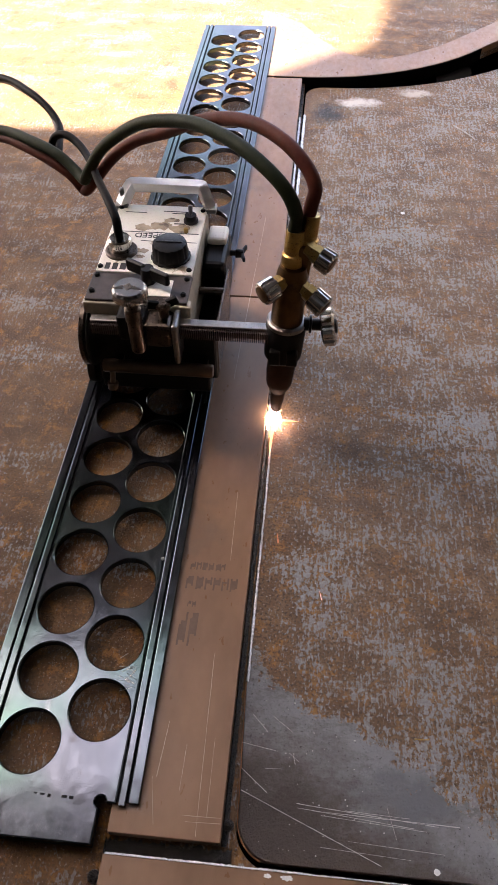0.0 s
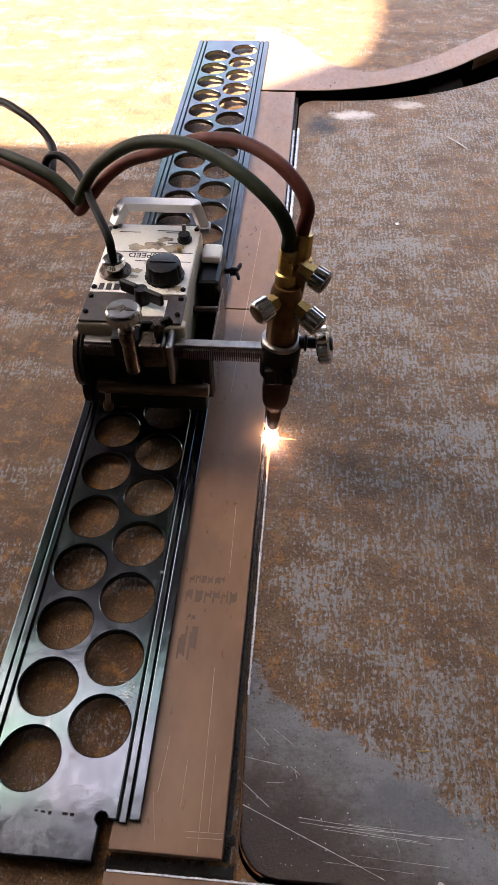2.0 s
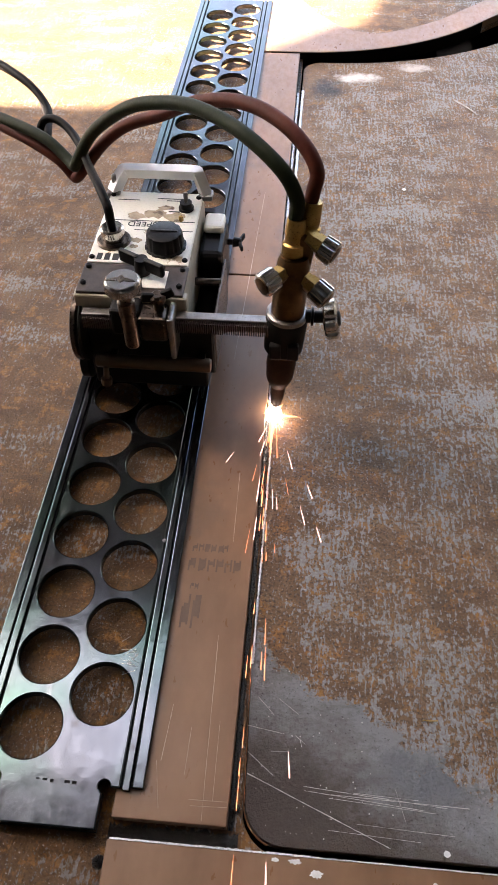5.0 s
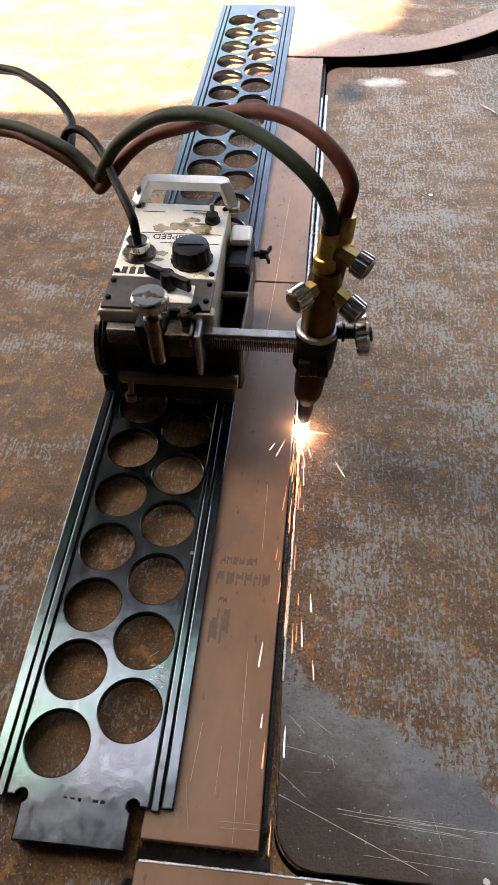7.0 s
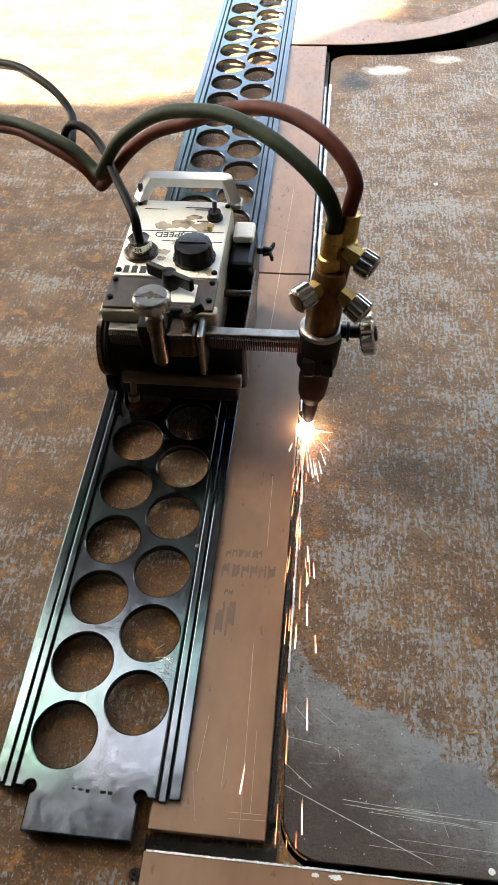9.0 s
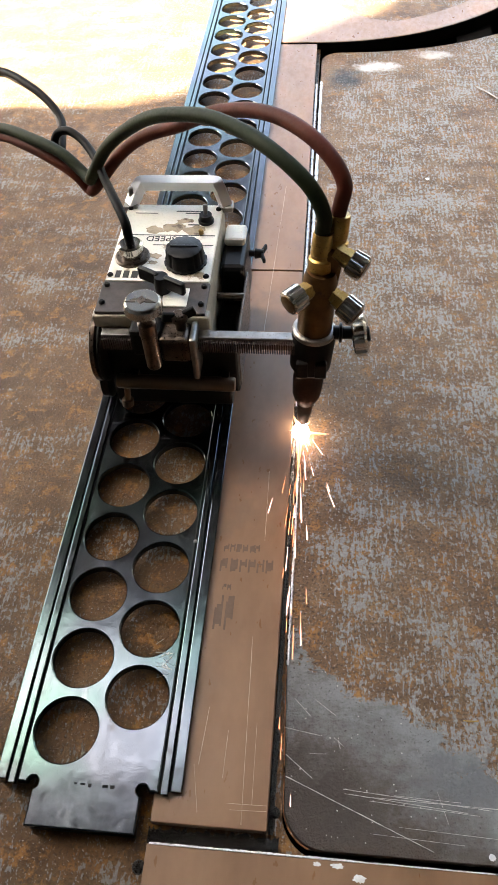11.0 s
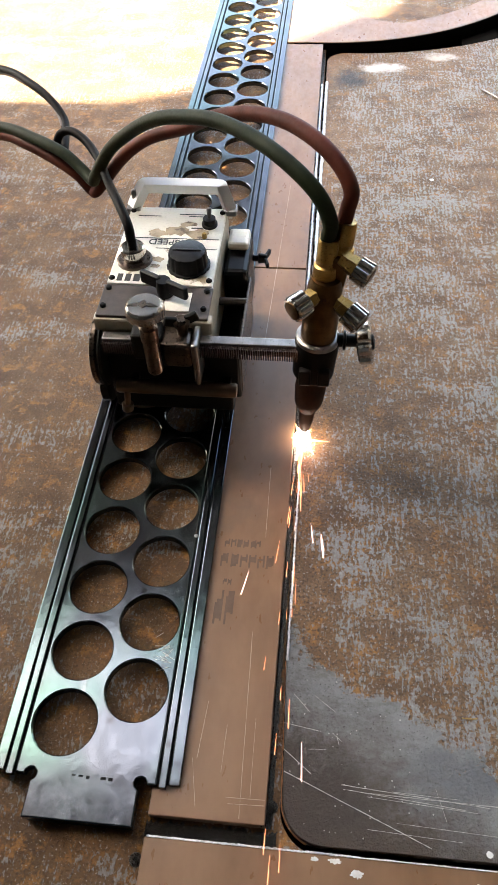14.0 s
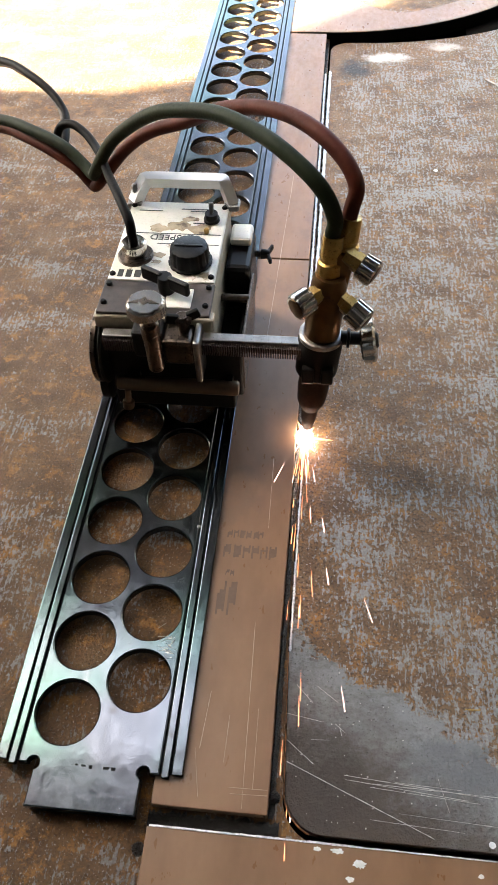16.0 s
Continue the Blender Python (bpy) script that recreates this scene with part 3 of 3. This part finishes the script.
# small wing screw beside it
wn2 = part("wing_screw", lathe((0.042, 0.345, 0.172), (0.042, 0.345, 0.196), [(0, 0.006), (0.6, 0.006), (0.65, 0.009), (0.9, 0.009), (1, 0.006)], 16), M_BRONZE, mach)
for sgn in (-1, 1):
    part("wing", box(0.005, 0.019, -0.0028, 0.0028, -0.005, 0.006, 0.002, m=pose(0.042, 0.345, 0.190, 0, 0, 20 if sgn > 0 else 200) @ pose(0, 0, 0, 0, -18, 0)), M_DARK, wn2, smooth=False)
# front bumper rod with its bolt
bump = part("bumper_rod", rod((-0.0405, 0.338, 0.097), (0.0965, 0.338, 0.097), 0.0085), M_ROD, mach, "brown worn bumper rod")
part("bolt", lathe((-0.0285, 0.331, 0.094), (-0.0305, 0.326, 0.069), [(0, 0.0035), (0.65, 0.0035), (0.66, 0.0068), (1, 0.0064)], 12), M_ROD, bump)
for x in (-0.02, 0.085):
    part("bumper_bracket", box(x - 0.004, x + 0.004, 0.340, 0.362, 0.089, 0.105, 0.001), M_DARK, bump, smooth=False)
# right-hand side: motor block, side plate, studs, wing nut
part("motor_block", box(0.068, 0.098, 0.470, 0.545, 0.080, 0.158, 0.006), M_PLASTIC, mach, smooth=False)
part("white_cap", box(0.070, 0.096, 0.508, 0.541, 0.1585, 0.1690, 0.004), M_CREAM, mach, smooth=False)
part("side_plate", box(0.097, 0.1005, 0.362, 0.486, 0.070, 0.139, 0.0012), M_BRONZE, mach, "worn steel side plate", smooth=False)
for y, z in ((0.375, 0.132), (0.442, 0.137)):
    part("spacer_stud", rod((0.066, y, z), (0.099, y, z), 0.0048), M_BRONZE, mach)
nut = part("wing_nut", lathe((0.097, 0.527, 0.135), (0.116, 0.527, 0.135), [(0, 0.004), (0.4, 0.004), (0.45, 0.0065), (1, 0.005)], 14), M_DARK, mach)
for sgn in (-1, 1):
    part("nut_wing", box(0.0, 0.004, 0.002, 0.017, -0.0035, 0.0035, 0.0015, m=pose(0.111, 0.527, 0.135, 0 if sgn > 0 else 180) @ pose(0, 0, 0, 0, 0, -18)), M_DARK, nut, smooth=False)

# ---- torch ----
TB, TT = Vector((0.1735, 0.339, 0.020)), Vector((0.1900, 0.343, 0.265))


def tp(z, dx=0.0, dy=0.0):
    """A place on the torch's leaning axis at height z."""
    return TB.lerp(TT, (z - TB.z) / (TT.z - TB.z)) + Vector((dx, dy, 0))


tor = part("torch_body", lathe(tp(0.118), tp(0.252), [(0, 0.0165), (0.05, 0.0175), (0.42, 0.0178), (0.48, 0.0183), (0.75, 0.0183), (0.92, 0.0172), (1, 0.0145)], 32), M_BRASSDARK, mach, "tarnished brass torch body")
part("torch_head", lathe(tp(0.120), tp(0.062), [(0, 0.0165), (0.35, 0.0175), (0.72, 0.0162), (0.80, 0.0150), (1, 0.0098)], 32), M_COPPER, tor, "sooty torch head")
part("nozzle", lathe(tp(0.066), tp(0.026), [(0, 0.0098), (0.5, 0.0088), (0.95, 0.0062), (1, 0.0055)], 24), M_COPPER, tor, "sooty copper nozzle")
part("collar_ring", lathe(tp(0.171), tp(0.178), [(0, 0.0225), (0.5, 0.0232), (0.8, 0.0230), (1, 0.0205)], 36), M_STEEL, tor)
hold = part("torch_clamp", lathe(tp(0.122), tp(0.172), [(0, 0.0195), (0.08, 0.0225), (0.9, 0.0235), (1, 0.0225)], 36), M_DARK, mach, "black torch clamp")
for dx in (-0.009, 0.011):
    c = tp(0.137, dx, -0.0215)
    part("clamp_lug", box(c.x - 0.0065, c.x + 0.0065, c.y - 0.005, c.y + 0.004, c.z - 0.010, c.z + 0.012, 0.0022), M_DARK, hold, smooth=False)
part("clamp_shaft", lathe(tp(0.1735, 0.020, -0.002), tp(0.1735, 0.044, -0.002), [(0, 0.0075), (0.25, 0.0075), (0.27, 0.0105), (0.38, 0.0105), (0.40, 0.0068), (0.8, 0.0068), (1, 0.011)], 22), M_PLASTIC, hold)
star = part("clamp_knob", lathe((0.2255, 0.337, 0.1720), (0.2400, 0.337, 0.1750), [(0, 0.020), (0.12, 0.0225), (0.85, 0.0225), (1, 0.019)], flutes=8, depth=0.11), M_CHROME, hold, "chrome star knob")
part("knob_hub", lathe((0.2395, 0.337, 0.1749), (0.2420, 0.337, 0.1755), [(0, 0.009), (1, 0.007)], 18), M_DARK, hold)
# valve knobs: neck, hex, fluted chrome grip
for a, b in (((0.184, 0.337, 0.2385), (0.158, 0.312, 0.2345)), ((0.196, 0.338, 0.2310), (0.226, 0.320, 0.2150)), ((0.202, 0.346, 0.2725), (0.230, 0.332, 0.2620))):
    a, b = Vector(a), Vector(b)
    neck = part("valve_neck", lathe(a, a.lerp(b, 0.62), [(0, 0.0085), (0.45, 0.0085), (0.46, 0.0098), (0.95, 0.0098), (1, 0.0085)], 6), M_BRASS, tor, "brass valve neck")
    part("valve_knob", lathe(a.lerp(b, 0.50), b, [(0, 0.0115), (0.06, 0.0130), (0.9, 0.0135), (1, 0.0120)], flutes=9, depth=0.10), M_CHROME, tor, "fluted chrome valve knob")
    part("knob_face", lathe(b.lerp(a, 0.02), b.lerp(a, -0.05), [(0, 0.0095), (0.6, 0.0095), (1, 0.0045)], 20), M_BRASSDARK, tor)
# manifold and hose fittings
part("manifold", box(-0.0115, 0.0135, -0.0105, 0.012, -0.030, 0.018, 0.004, m=Matrix.Translation((0.1955, 0.350, 0.258)) @ pose(0, 0, 0, 0, 8)), M_BRASSDARK, tor, smooth=False)
for a, b in (((0.1875, 0.3450, 0.2480), (0.1895, 0.3505, 0.2900)), ((0.2005, 0.3540, 0.2610), (0.2050, 0.3605, 0.3030))):
    part("hose_fitting", lathe(a, b, [(0, 0.0098), (0.1, 0.0122), (0.36, 0.0122), (0.40, 0.0100), (0.48, 0.0100), (0.50, 0.0105), (0.97, 0.0098), (1, 0.0092)], 16), M_BRASS, tor, "brass hose fitting")

for piece in (tor, hold):
    piece.location.y += 0.007

# ---- hoses and cable ----
GREEN = [(0.1890, 0.350, 0.276), (0.1905, 0.351, 0.290), (0.1913, 0.352, 0.3044), (0.1824, 0.358, 0.3242), (0.1654, 0.37, 0.3393), (0.1375, 0.395, 0.3496), (0.1079, 0.425, 0.3513), (0.0756, 0.455, 0.3478), (0.0408, 0.485, 0.3358), (0.0024, 0.515, 0.3176), (-0.0351, 0.545, 0.288),
         (-0.0715, 0.568, 0.2518), (-0.1010, 0.586, 0.2070), (-0.1100, 0.595, 0.1940), (-0.126, 0.611, 0.199), (-0.154, 0.63, 0.211), (-0.203, 0.66, 0.214), (-0.252, 0.69, 0.21), (-0.36, 0.74, 0.19), (-0.6, 0.85, 0.11), (-0.95, 1.0, 0.025), (-1.4, 1.1, 0.0125)]
RED = [(0.2040, 0.360, 0.288), (0.2062, 0.361, 0.298), (0.2078, 0.363, 0.310), (0.2096, 0.368, 0.326), (0.199, 0.382, 0.3416), (0.177, 0.405, 0.3534), (0.148, 0.437, 0.3548), (0.1177, 0.467, 0.3474), (0.084, 0.497, 0.3323), (0.0593, 0.517, 0.3178), (0.0276, 0.54, 0.2958), (-0.0212, 0.565, 0.269), (-0.0588, 0.58, 0.2375),
       (-0.0955, 0.595, 0.1925), (-0.1115, 0.604, 0.173), (-0.1195, 0.611, 0.1700), (-0.138, 0.621, 0.186), (-0.174, 0.64, 0.198), (-0.217, 0.665, 0.203), (-0.257, 0.69, 0.2), (-0.37, 0.745, 0.175), (-0.6, 0.87, 0.095), (-0.95, 1.03, 0.02), (-1.4, 1.14, 0.0125)]
CABLE = [(-0.028, 0.449, 0.198), (-0.0285, 0.4505, 0.214), (-0.0315, 0.458, 0.2276), (-0.0479, 0.49, 0.2337), (-0.0749, 0.55, 0.2214), (-0.1033, 0.615, 0.2114), (-0.1261, 0.648, 0.2163), (-0.148, 0.665, 0.2202), (-0.1656, 0.672, 0.214), (-0.1731, 0.67, 0.2035), (-0.1722, 0.667, 0.1951), (-0.1683, 0.67, 0.1895), (-0.1683, 0.68, 0.191), (-0.1723, 0.7, 0.1933), (-0.1763, 0.72, 0.1951),
         (-0.184, 0.74, 0.198), (-0.204, 0.765, 0.208), (-0.242, 0.8, 0.216), (-0.309, 0.86, 0.209), (-0.45, 0.95, 0.17), (-0.7, 1.05, 0.08), (-1.0, 1.15, 0.012), (-1.4, 1.2, 0.008)]
EARTH = [(-0.1811, 0.722, 0.194), (-0.1893, 0.742, 0.1984), (-0.2034, 0.762, 0.2055), (-0.2264, 0.785, 0.2105), (-0.2654, 0.82, 0.2118), (-0.3106, 0.86, 0.2036), (-0.44, 0.95, 0.16), (-0.7, 1.06, 0.07), (-1.0, 1.17, 0.012), (-1.4, 1.22, 0.006)]
part("earth_lead", tube(EARTH, 0.0034), M_LEAD, mach, "thin brown earth lead")
for bend, dx, dz in ((GREEN, -0.002, 0.003), (RED, -0.004, 0.006)):
    # the bend beside the torch
    for i in range(10):
        w = 1 - i / 10
        bend[i] = (bend[i][0] + dx * w, bend[i][1] + 0.007 * w, bend[i][2] + dz * w)
part("green_hose", tube(GREEN, 0.0074), M_GREEN, mach, "dusty green rubber gas hose")
part("red_hose", tube(RED, 0.0074), M_RED, mach, "dusty red rubber gas hose")
part("power_cable", tube(CABLE, 0.0054), M_CABLE, mach, "black power cable")

# ---- flame ----
flame = part("flame", lathe((0.1725, 0.3385, 0.029), (0.1715, 0.337, 0.0005), [(0, 0.003), (0.25, 0.0068), (0.6, 0.0098), (0.85, 0.0108), (1, 0.008)], 18), M_FLAME, mach, "white-hot cutting flame")
fc = Vector((0.172, 0.335, 0.010))
random.seed(5)
# glowing cones model the star of lens glare round the flame
for d, ln, r in (((1, -0.05, 0.02), 0.034, 0.0018), ((0.45, -0.8, 0.1), 0.026, 0.0030), ((-0.12, -1, 0.05), 0.034, 0.0035), ((-0.35, 0.2, 0.9), 0.026, 0.0030), ((0.5, 0.1, 0.9), 0.022, 0.0022), ((-0.9, -0.1, 0.3), 0.014, 0.003), ((-0.02, -1, 0.02), 0.060, 0.0026)):
    part("flame_glare_ray", lathe(fc, fc + Vector(d).normalized() * ln, [(0, r * 0.8), (0.3, r), (0.7, r * 0.55), (1, r * 0.08)], 10), M_RAY, flame)

flame.location.y += 0.007

# ---- seams, welds, marks and scratches ----
random.seed(21)
M_SCUFF = tinted("scuffed_primer", (0.36, 0.25, 0.17), (0.46, 0.35, 0.26), 0.5, 0.1, 150)


def ribbon(pts, w, z0, z1, jitter=0.0):
    """A low uneven bead along a line of (x, y)."""
    bm = bmesh.new()
    rows = []
    for i, (x, y) in enumerate(pts):
        a, b = pts[max(i - 1, 0)], pts[min(i + 1, len(pts) - 1)]
        d = Vector((b[0] - a[0], b[1] - a[1], 0)).normalized()
        nrm = Vector((-d.y, d.x, 0))
        ww = w * (1 + jitter * random.uniform(-1, 1)) / 2
        c = Vector((x, y, 0)) + nrm * w * jitter * random.uniform(-0.25, 0.25)
        zz = z0 + (z1 - z0) * (1 + jitter * random.uniform(-0.6, 0.3))
        rows.append([bm.verts.new(c + nrm * ww + Vector((0, 0, z0))), bm.verts.new(c + nrm * ww * 0.5 + Vector((0, 0, zz))), bm.verts.new(c - nrm * ww * 0.5 + Vector((0, 0, zz))), bm.verts.new(c - nrm * ww + Vector((0, 0, z0)))])
    for a, b in zip(rows, rows[1:]):
        for k in range(3):
            bm.faces.new((a[k], a[k + 1], b[k + 1], b[k]))
    bmesh.ops.recalc_face_normals(bm, faces=bm.faces)
    return bm


def line(p, q, n):
    return [(p[0] + (q[0] - p[0]) * i / n, p[1] + (q[1] - p[1]) * i / n) for i in range(n + 1)]


def blob(cx, cy, rx, ry, z0, z1, n=26, rough=0.28):
    return sheet([(cx + rx * (1 - rough * random.random()) * math.cos(6.2832 * k / n), cy + ry * (1 - rough * random.random()) * math.sin(6.2832 * k / n)) for k in range(n)], [], z0, z1)


part("bright_seam", ribbon(line((0.1712, 0.082), (0.1712, 0.42), 160), 0.0028, 0.0002, 0.0018, 0.4), M_WELD, ip, "bright burnt cut edge")
part("bright_seam", ribbon(line((0.1728, 0.42), (0.1740, 1.285), 240), 0.0060, 0.0002, 0.0024, 0.3), M_WELD, ip, "bright burnt cut edge")
part("bright_seam", ribbon(line((0.1650, 0.42), (0.1650, 1.27), 240), 0.0046, 0.0018, 0.0040, 0.3), M_WELD, base, "bright burnt cut edge")
part("rusty_seam", ribbon(line((0.1742, -0.045), (0.1697, 0.082), 40) , 0.0012, -0.002, 0.0004, 0.5), M_RUSTLINE, ip, "fresh rust along the cut line")
part("rusty_seam", ribbon(ring(0.210, -0.0445, 0.0358, 16, 180, 250), 0.0012, -0.002, 0.0004, 0.5), M_RUSTLINE, ip, "fresh rust along the cut line")
tagged(part("slag_line", ribbon(line((0.1645, -0.070), (0.1645, 1.41), 500), 0.0055, 0.0002, 0.0020, 0.22), M_SLAG), "dark slag along the strip's edge", "slag", kind="structure")
tagged(part("slag_line", ribbon(line((0.058, -0.0780), (0.172, -0.0780), 60), 0.0125, 0.0002, 0.003, 0.3), M_SLAG), "dark slag between two brown strips", "slag", kind="structure")
tagged(part("weld_bead", ribbon(line((0.062, -0.0858), (0.235, -0.0858), 120), 0.0026, 0.0085, 0.0128, 0.3), M_WELD), "bright scraped edge of the wide strip", "weld bead", kind="structure")
tagged(part("weld_bead", ribbon(line((0.235, -0.0860), (1.2, -0.0860), 200), 0.0014, 0.010, 0.0127, 0.4), M_WELD), "bright scraped edge of the wide strip", "weld bead", kind="structure")
wide = [o for o in bpy.data.objects if o.name.startswith("steel_strip")][2]
near = [o for o in bpy.data.objects if o.name.startswith("steel_strip")][0]
for x, y, rx, ry in ((0.205, -0.0905, 0.005, 0.003), (0.222, -0.0905, 0.009, 0.0035), (0.240, -0.0985, 0.009, 0.005), (0.2325, -0.110, 0.006, 0.0035), (0.338, -0.098, 0.004, 0.003)):
    part("paint_spot", blob(x, y, rx * 0.75, ry * 0.75, 0.0119, 0.0123, 26, 0.5), M_CHALK, wide, smooth=False)
part("paint_spot", blob(0.362, 0.943, 0.0042, 0.0040, -0.0003, 0.0004), M_CHALK, ip, smooth=False)
part("paint_spot", blob(0.352, -0.072, 0.0035, 0.0030, -0.0003, 0.0004), M_CHALK, ip, smooth=False)
part("weld_lump", lathe((0.1665, -0.052, 0), (0.1665, -0.052, 0.006), [(0, 0.0055), (0.5, 0.005), (1, 0.002)], 10), M_SLAG, base)
part("weld_lump", lathe((0.054, -0.103, 0), (0.054, -0.103, 0.005), [(0, 0.006), (0.5, 0.005), (1, 0.002)], 10), M_SLAG, base)
# scratches on the strip and on the plate
for a, b, w in (((0.139, -0.066), (0.135, 0.105), 0.0006), ((0.119, -0.03), (0.120, 0.012), 0.0005), ((0.096, -0.02), (0.100, 0.032), 0.0007), ((0.147, -0.05), (0.146, 0.02), 0.0004), ((0.112, 0.50), (0.125, 0.90), 0.0008), ((0.128, -0.055), (0.160, -0.054), 0.0005), ((0.125, -0.050), (0.160, -0.0495), 0.0005), ((0.139, 0.215), (0.1375, 0.31), 0.0006), ((0.100, -0.06), (0.092, -0.02), 0.0004)):
    part("scratch", ribbon(line(a, b, 24), w, 0.01195, 0.01215, 0.6), M_SCUFF, near, smooth=False)
for a, b, w in (((0.175, -0.021), (0.304, -0.072), 0.0012), ((0.172, 0.022), (0.205, 0.017), 0.0008), ((0.174, -0.002), (0.199, -0.021), 0.0009), ((0.180, 0.050), (0.196, 0.034), 0.0007), ((0.200, 0.050), (0.220, 0.036), 0.0006),
                ((0.227, -0.028), (0.356, -0.036), 0.0009), ((0.252, -0.033), (0.375, -0.0345), 0.0010), ((0.228, -0.0315), (0.335, -0.0395), 0.0008), ((0.250, -0.036), (0.345, -0.041), 0.0007), ((0.272, -0.030), (0.330, -0.0315), 0.0006), ((0.275, -0.055), (0.36, -0.058), 0.0006), ((0.250, -0.062), (0.33, -0.065), 0.0006),
                ((0.196, 0.0), (0.212, 0.001), 0.0005), ((0.218, 0.016), (0.227, 0.009), 0.0007), ((0.222, 0.014), (0.224, 0.006), 0.0006), ((0.310, -0.024), (0.318, -0.050), 0.0005)):
    part("scratch", ribbon(line(a, b, 40), w * 0.7, -0.0001, 0.0002, 0.5), M_SCRATCH, ip, smooth=False)
# faded stencil writing, no longer legible
for x0, x1, row, tall, chars in ((0.094, 0.136, 0.205, 0.010, 6), (0.093, 0.152, 0.184, 0.016, 6), (0.099, 0.109, 0.158, 0.007, 2), (0.093, 0.114, 0.129, 0.038, 2)):
    step = (x1 - x0) / chars
    for c in range(chars):
        x = x0 + (c + 0.5) * step + random.uniform(-0.0012, 0.0012)
        for dx, w, lo, hi in ((-0.30, 0.20, -0.5, random.uniform(0.1, 0.5)), (0.0, 0.42, random.uniform(-0.5, 0.1), random.uniform(0.2, 0.5)), (0.30, 0.20, random.uniform(-0.5, 0.0), 0.5)):
            part("stencil_bar", box(x + (dx - w / 2) * step, x + (dx + w / 2) * step, row + lo * tall, row + hi * tall, 0.0119, 0.01205), M_MARK, near, smooth=False)
# scribbled scuffs and a worn stamp on the rail
for k in range(16):
    x, y, w = random.gauss(0.052, 0.004), random.gauss(0.073, 0.006), random.uniform(0.003, 0.009)
    part("scuff", ribbon(line((x - w, y + random.uniform(-0.006, 0.006)), (x + w * 0.4, y + random.uniform(-0.006, 0.006)), 8), 0.0006, 0.01795, 0.0182, 0.5), M_SCRATCH, rail, smooth=False)
for x, w in ((-0.012, 0.003), (-0.006, 0.004), (0.001, 0.003), (0.014, 0.005), (0.021, 0.004)):
    part("stamp_bar", box(x, x + w, -0.0465 + random.uniform(-0.001, 0.001), -0.0446, 0.0179, 0.0181), M_DARK, rail, smooth=False)
# loose bits: spatter grains, a wire end, a stick of chalk
grain = bmesh.new()
bmesh.ops.create_icosphere(grain, subdivisions=1, radius=0.0009)
gob = bpy.data.meshes.new("spatter_grain")
grain.to_mesh(gob)
grain.free()
pts, faces = [], []
vs = [v.co.copy() for v in gob.vertices]
fs = [tuple(p.vertices) for p in gob.polygons]
for k in range(420):
    if k < 260:
        x, y = 0.172 + abs(random.gauss(0, 0.09)), random.uniform(-0.07, 0.9)
    else:
        x, y = random.uniform(0.18, 0.6), random.uniform(-0.07, 1.3)
    sc = random.uniform(0.3, 0.95)
    o = len(pts)
    pts += [(x + v.x * sc, y + v.y * sc, 0.0004 * sc + v.z * sc * 0.8) for v in vs]
    faces += [tuple(o + i for i in f) for f in fs]
me = bpy.data.meshes.new("spatter")
me.from_pydata(pts, [], faces)
me.materials.append(M_SCRATCH)
tagged(new("spatter", me), "small grains of cutting spatter on the plate", "spatter", kind="stuff")
bpy.data.meshes.remove(gob)
tagged(part("wire_end", tube([(0.4755, 1.262, 0.0014), (0.495, 1.238, 0.0016), (0.512, 1.212, 0.0014)], 0.0012), M_STEEL), "short bent piece of welding wire on the plate", "wire")
tagged(part("wire_end", tube([(0.338, 0.040, 0.001), (0.345, 0.0398, 0.0012), (0.352, 0.0405, 0.001)], 0.0006), M_BRASS), "short rusty piece of wire on the plate", "wire")


def motions():
    # the carriage creeps along the rail towards its near end
    rows = []
    for t in (0, 2, 4, 6, 8, 10, 12, 14, 16):
        rows.append((t, pose(0.01, 0.453 + 0.0055 * (16 - t), 0.018)))
    walk(mach, rows)
    # sparks spring from the flame, fly low over the seam and drop through the slot
    random.seed(11)
    for k, sp in enumerate(SPARKS):
        t, rows = (-random.random() * 0.9 if k < 7 else 3.75 + random.random() * 0.9), []
        while t < 16.2:
            y0 = 0.344 + 0.0055 * (16 - max(t, 0))
            side = random.gauss(0.0, 0.010) if k % 3 else random.gauss(0.012, 0.034)
            reach = y0 * random.choice((0.25, 0.45, 0.8, 1.3)) * random.uniform(0.7, 1.25) + 0.04
            dur = random.uniform(0.25, 0.45)
            hop = random.uniform(0.004, 0.05)
            yaw = math.degrees(math.atan2(side, reach))
            start = (0.171, y0, -0.03)
            path = [(0.0, start, 0), (0.04, (0.171 + side * 0.1, y0 - reach * 0.1, 0.012), 0), (dur * 0.5, (0.171 + side * 0.5, y0 - reach * 0.5, 0.012 + hop), 0),
                    (dur, (0.171 + side, y0 - reach, 0.016), 0), (dur + 0.07, (0.171 + side, y0 - reach - 0.05, -0.05), 0)]
            for dt, p, _ in path:
                rows.append((round(t + dt, 3), pose(*p, 0, 0, yaw)))
            t += dur + 0.14 + random.random() * (0.25 if t > 3.7 else 1.6)
        keep = [r for r in rows if 0 <= r[0] <= 16]
        walk(sp, [(0, keep[0][1])] * (keep[0][0] > 0) + keep + [(16, keep[-1][1])] * (keep[-1][0] < 16))


SPARKS = []
for k in range(95):
    ln, r = random.uniform(0.008, 0.034), random.uniform(0.00028, 0.00055) * (1.35 if k % 3 == 0 else 1)
    bm = lathe((0, -ln / 2, 0), (0, ln / 2, 0), [(0, r * 0.9), (0.15, r), (0.6, r * 0.7), (1, r * 0.2)], 6)
    ob = part("spark", bm, M_SPARKHOT if k % 3 == 0 else M_SPARK)
    SPARKS.append(tagged(ob, "glowing orange spark flying from the flame", "spark", "sparks"))

motions()
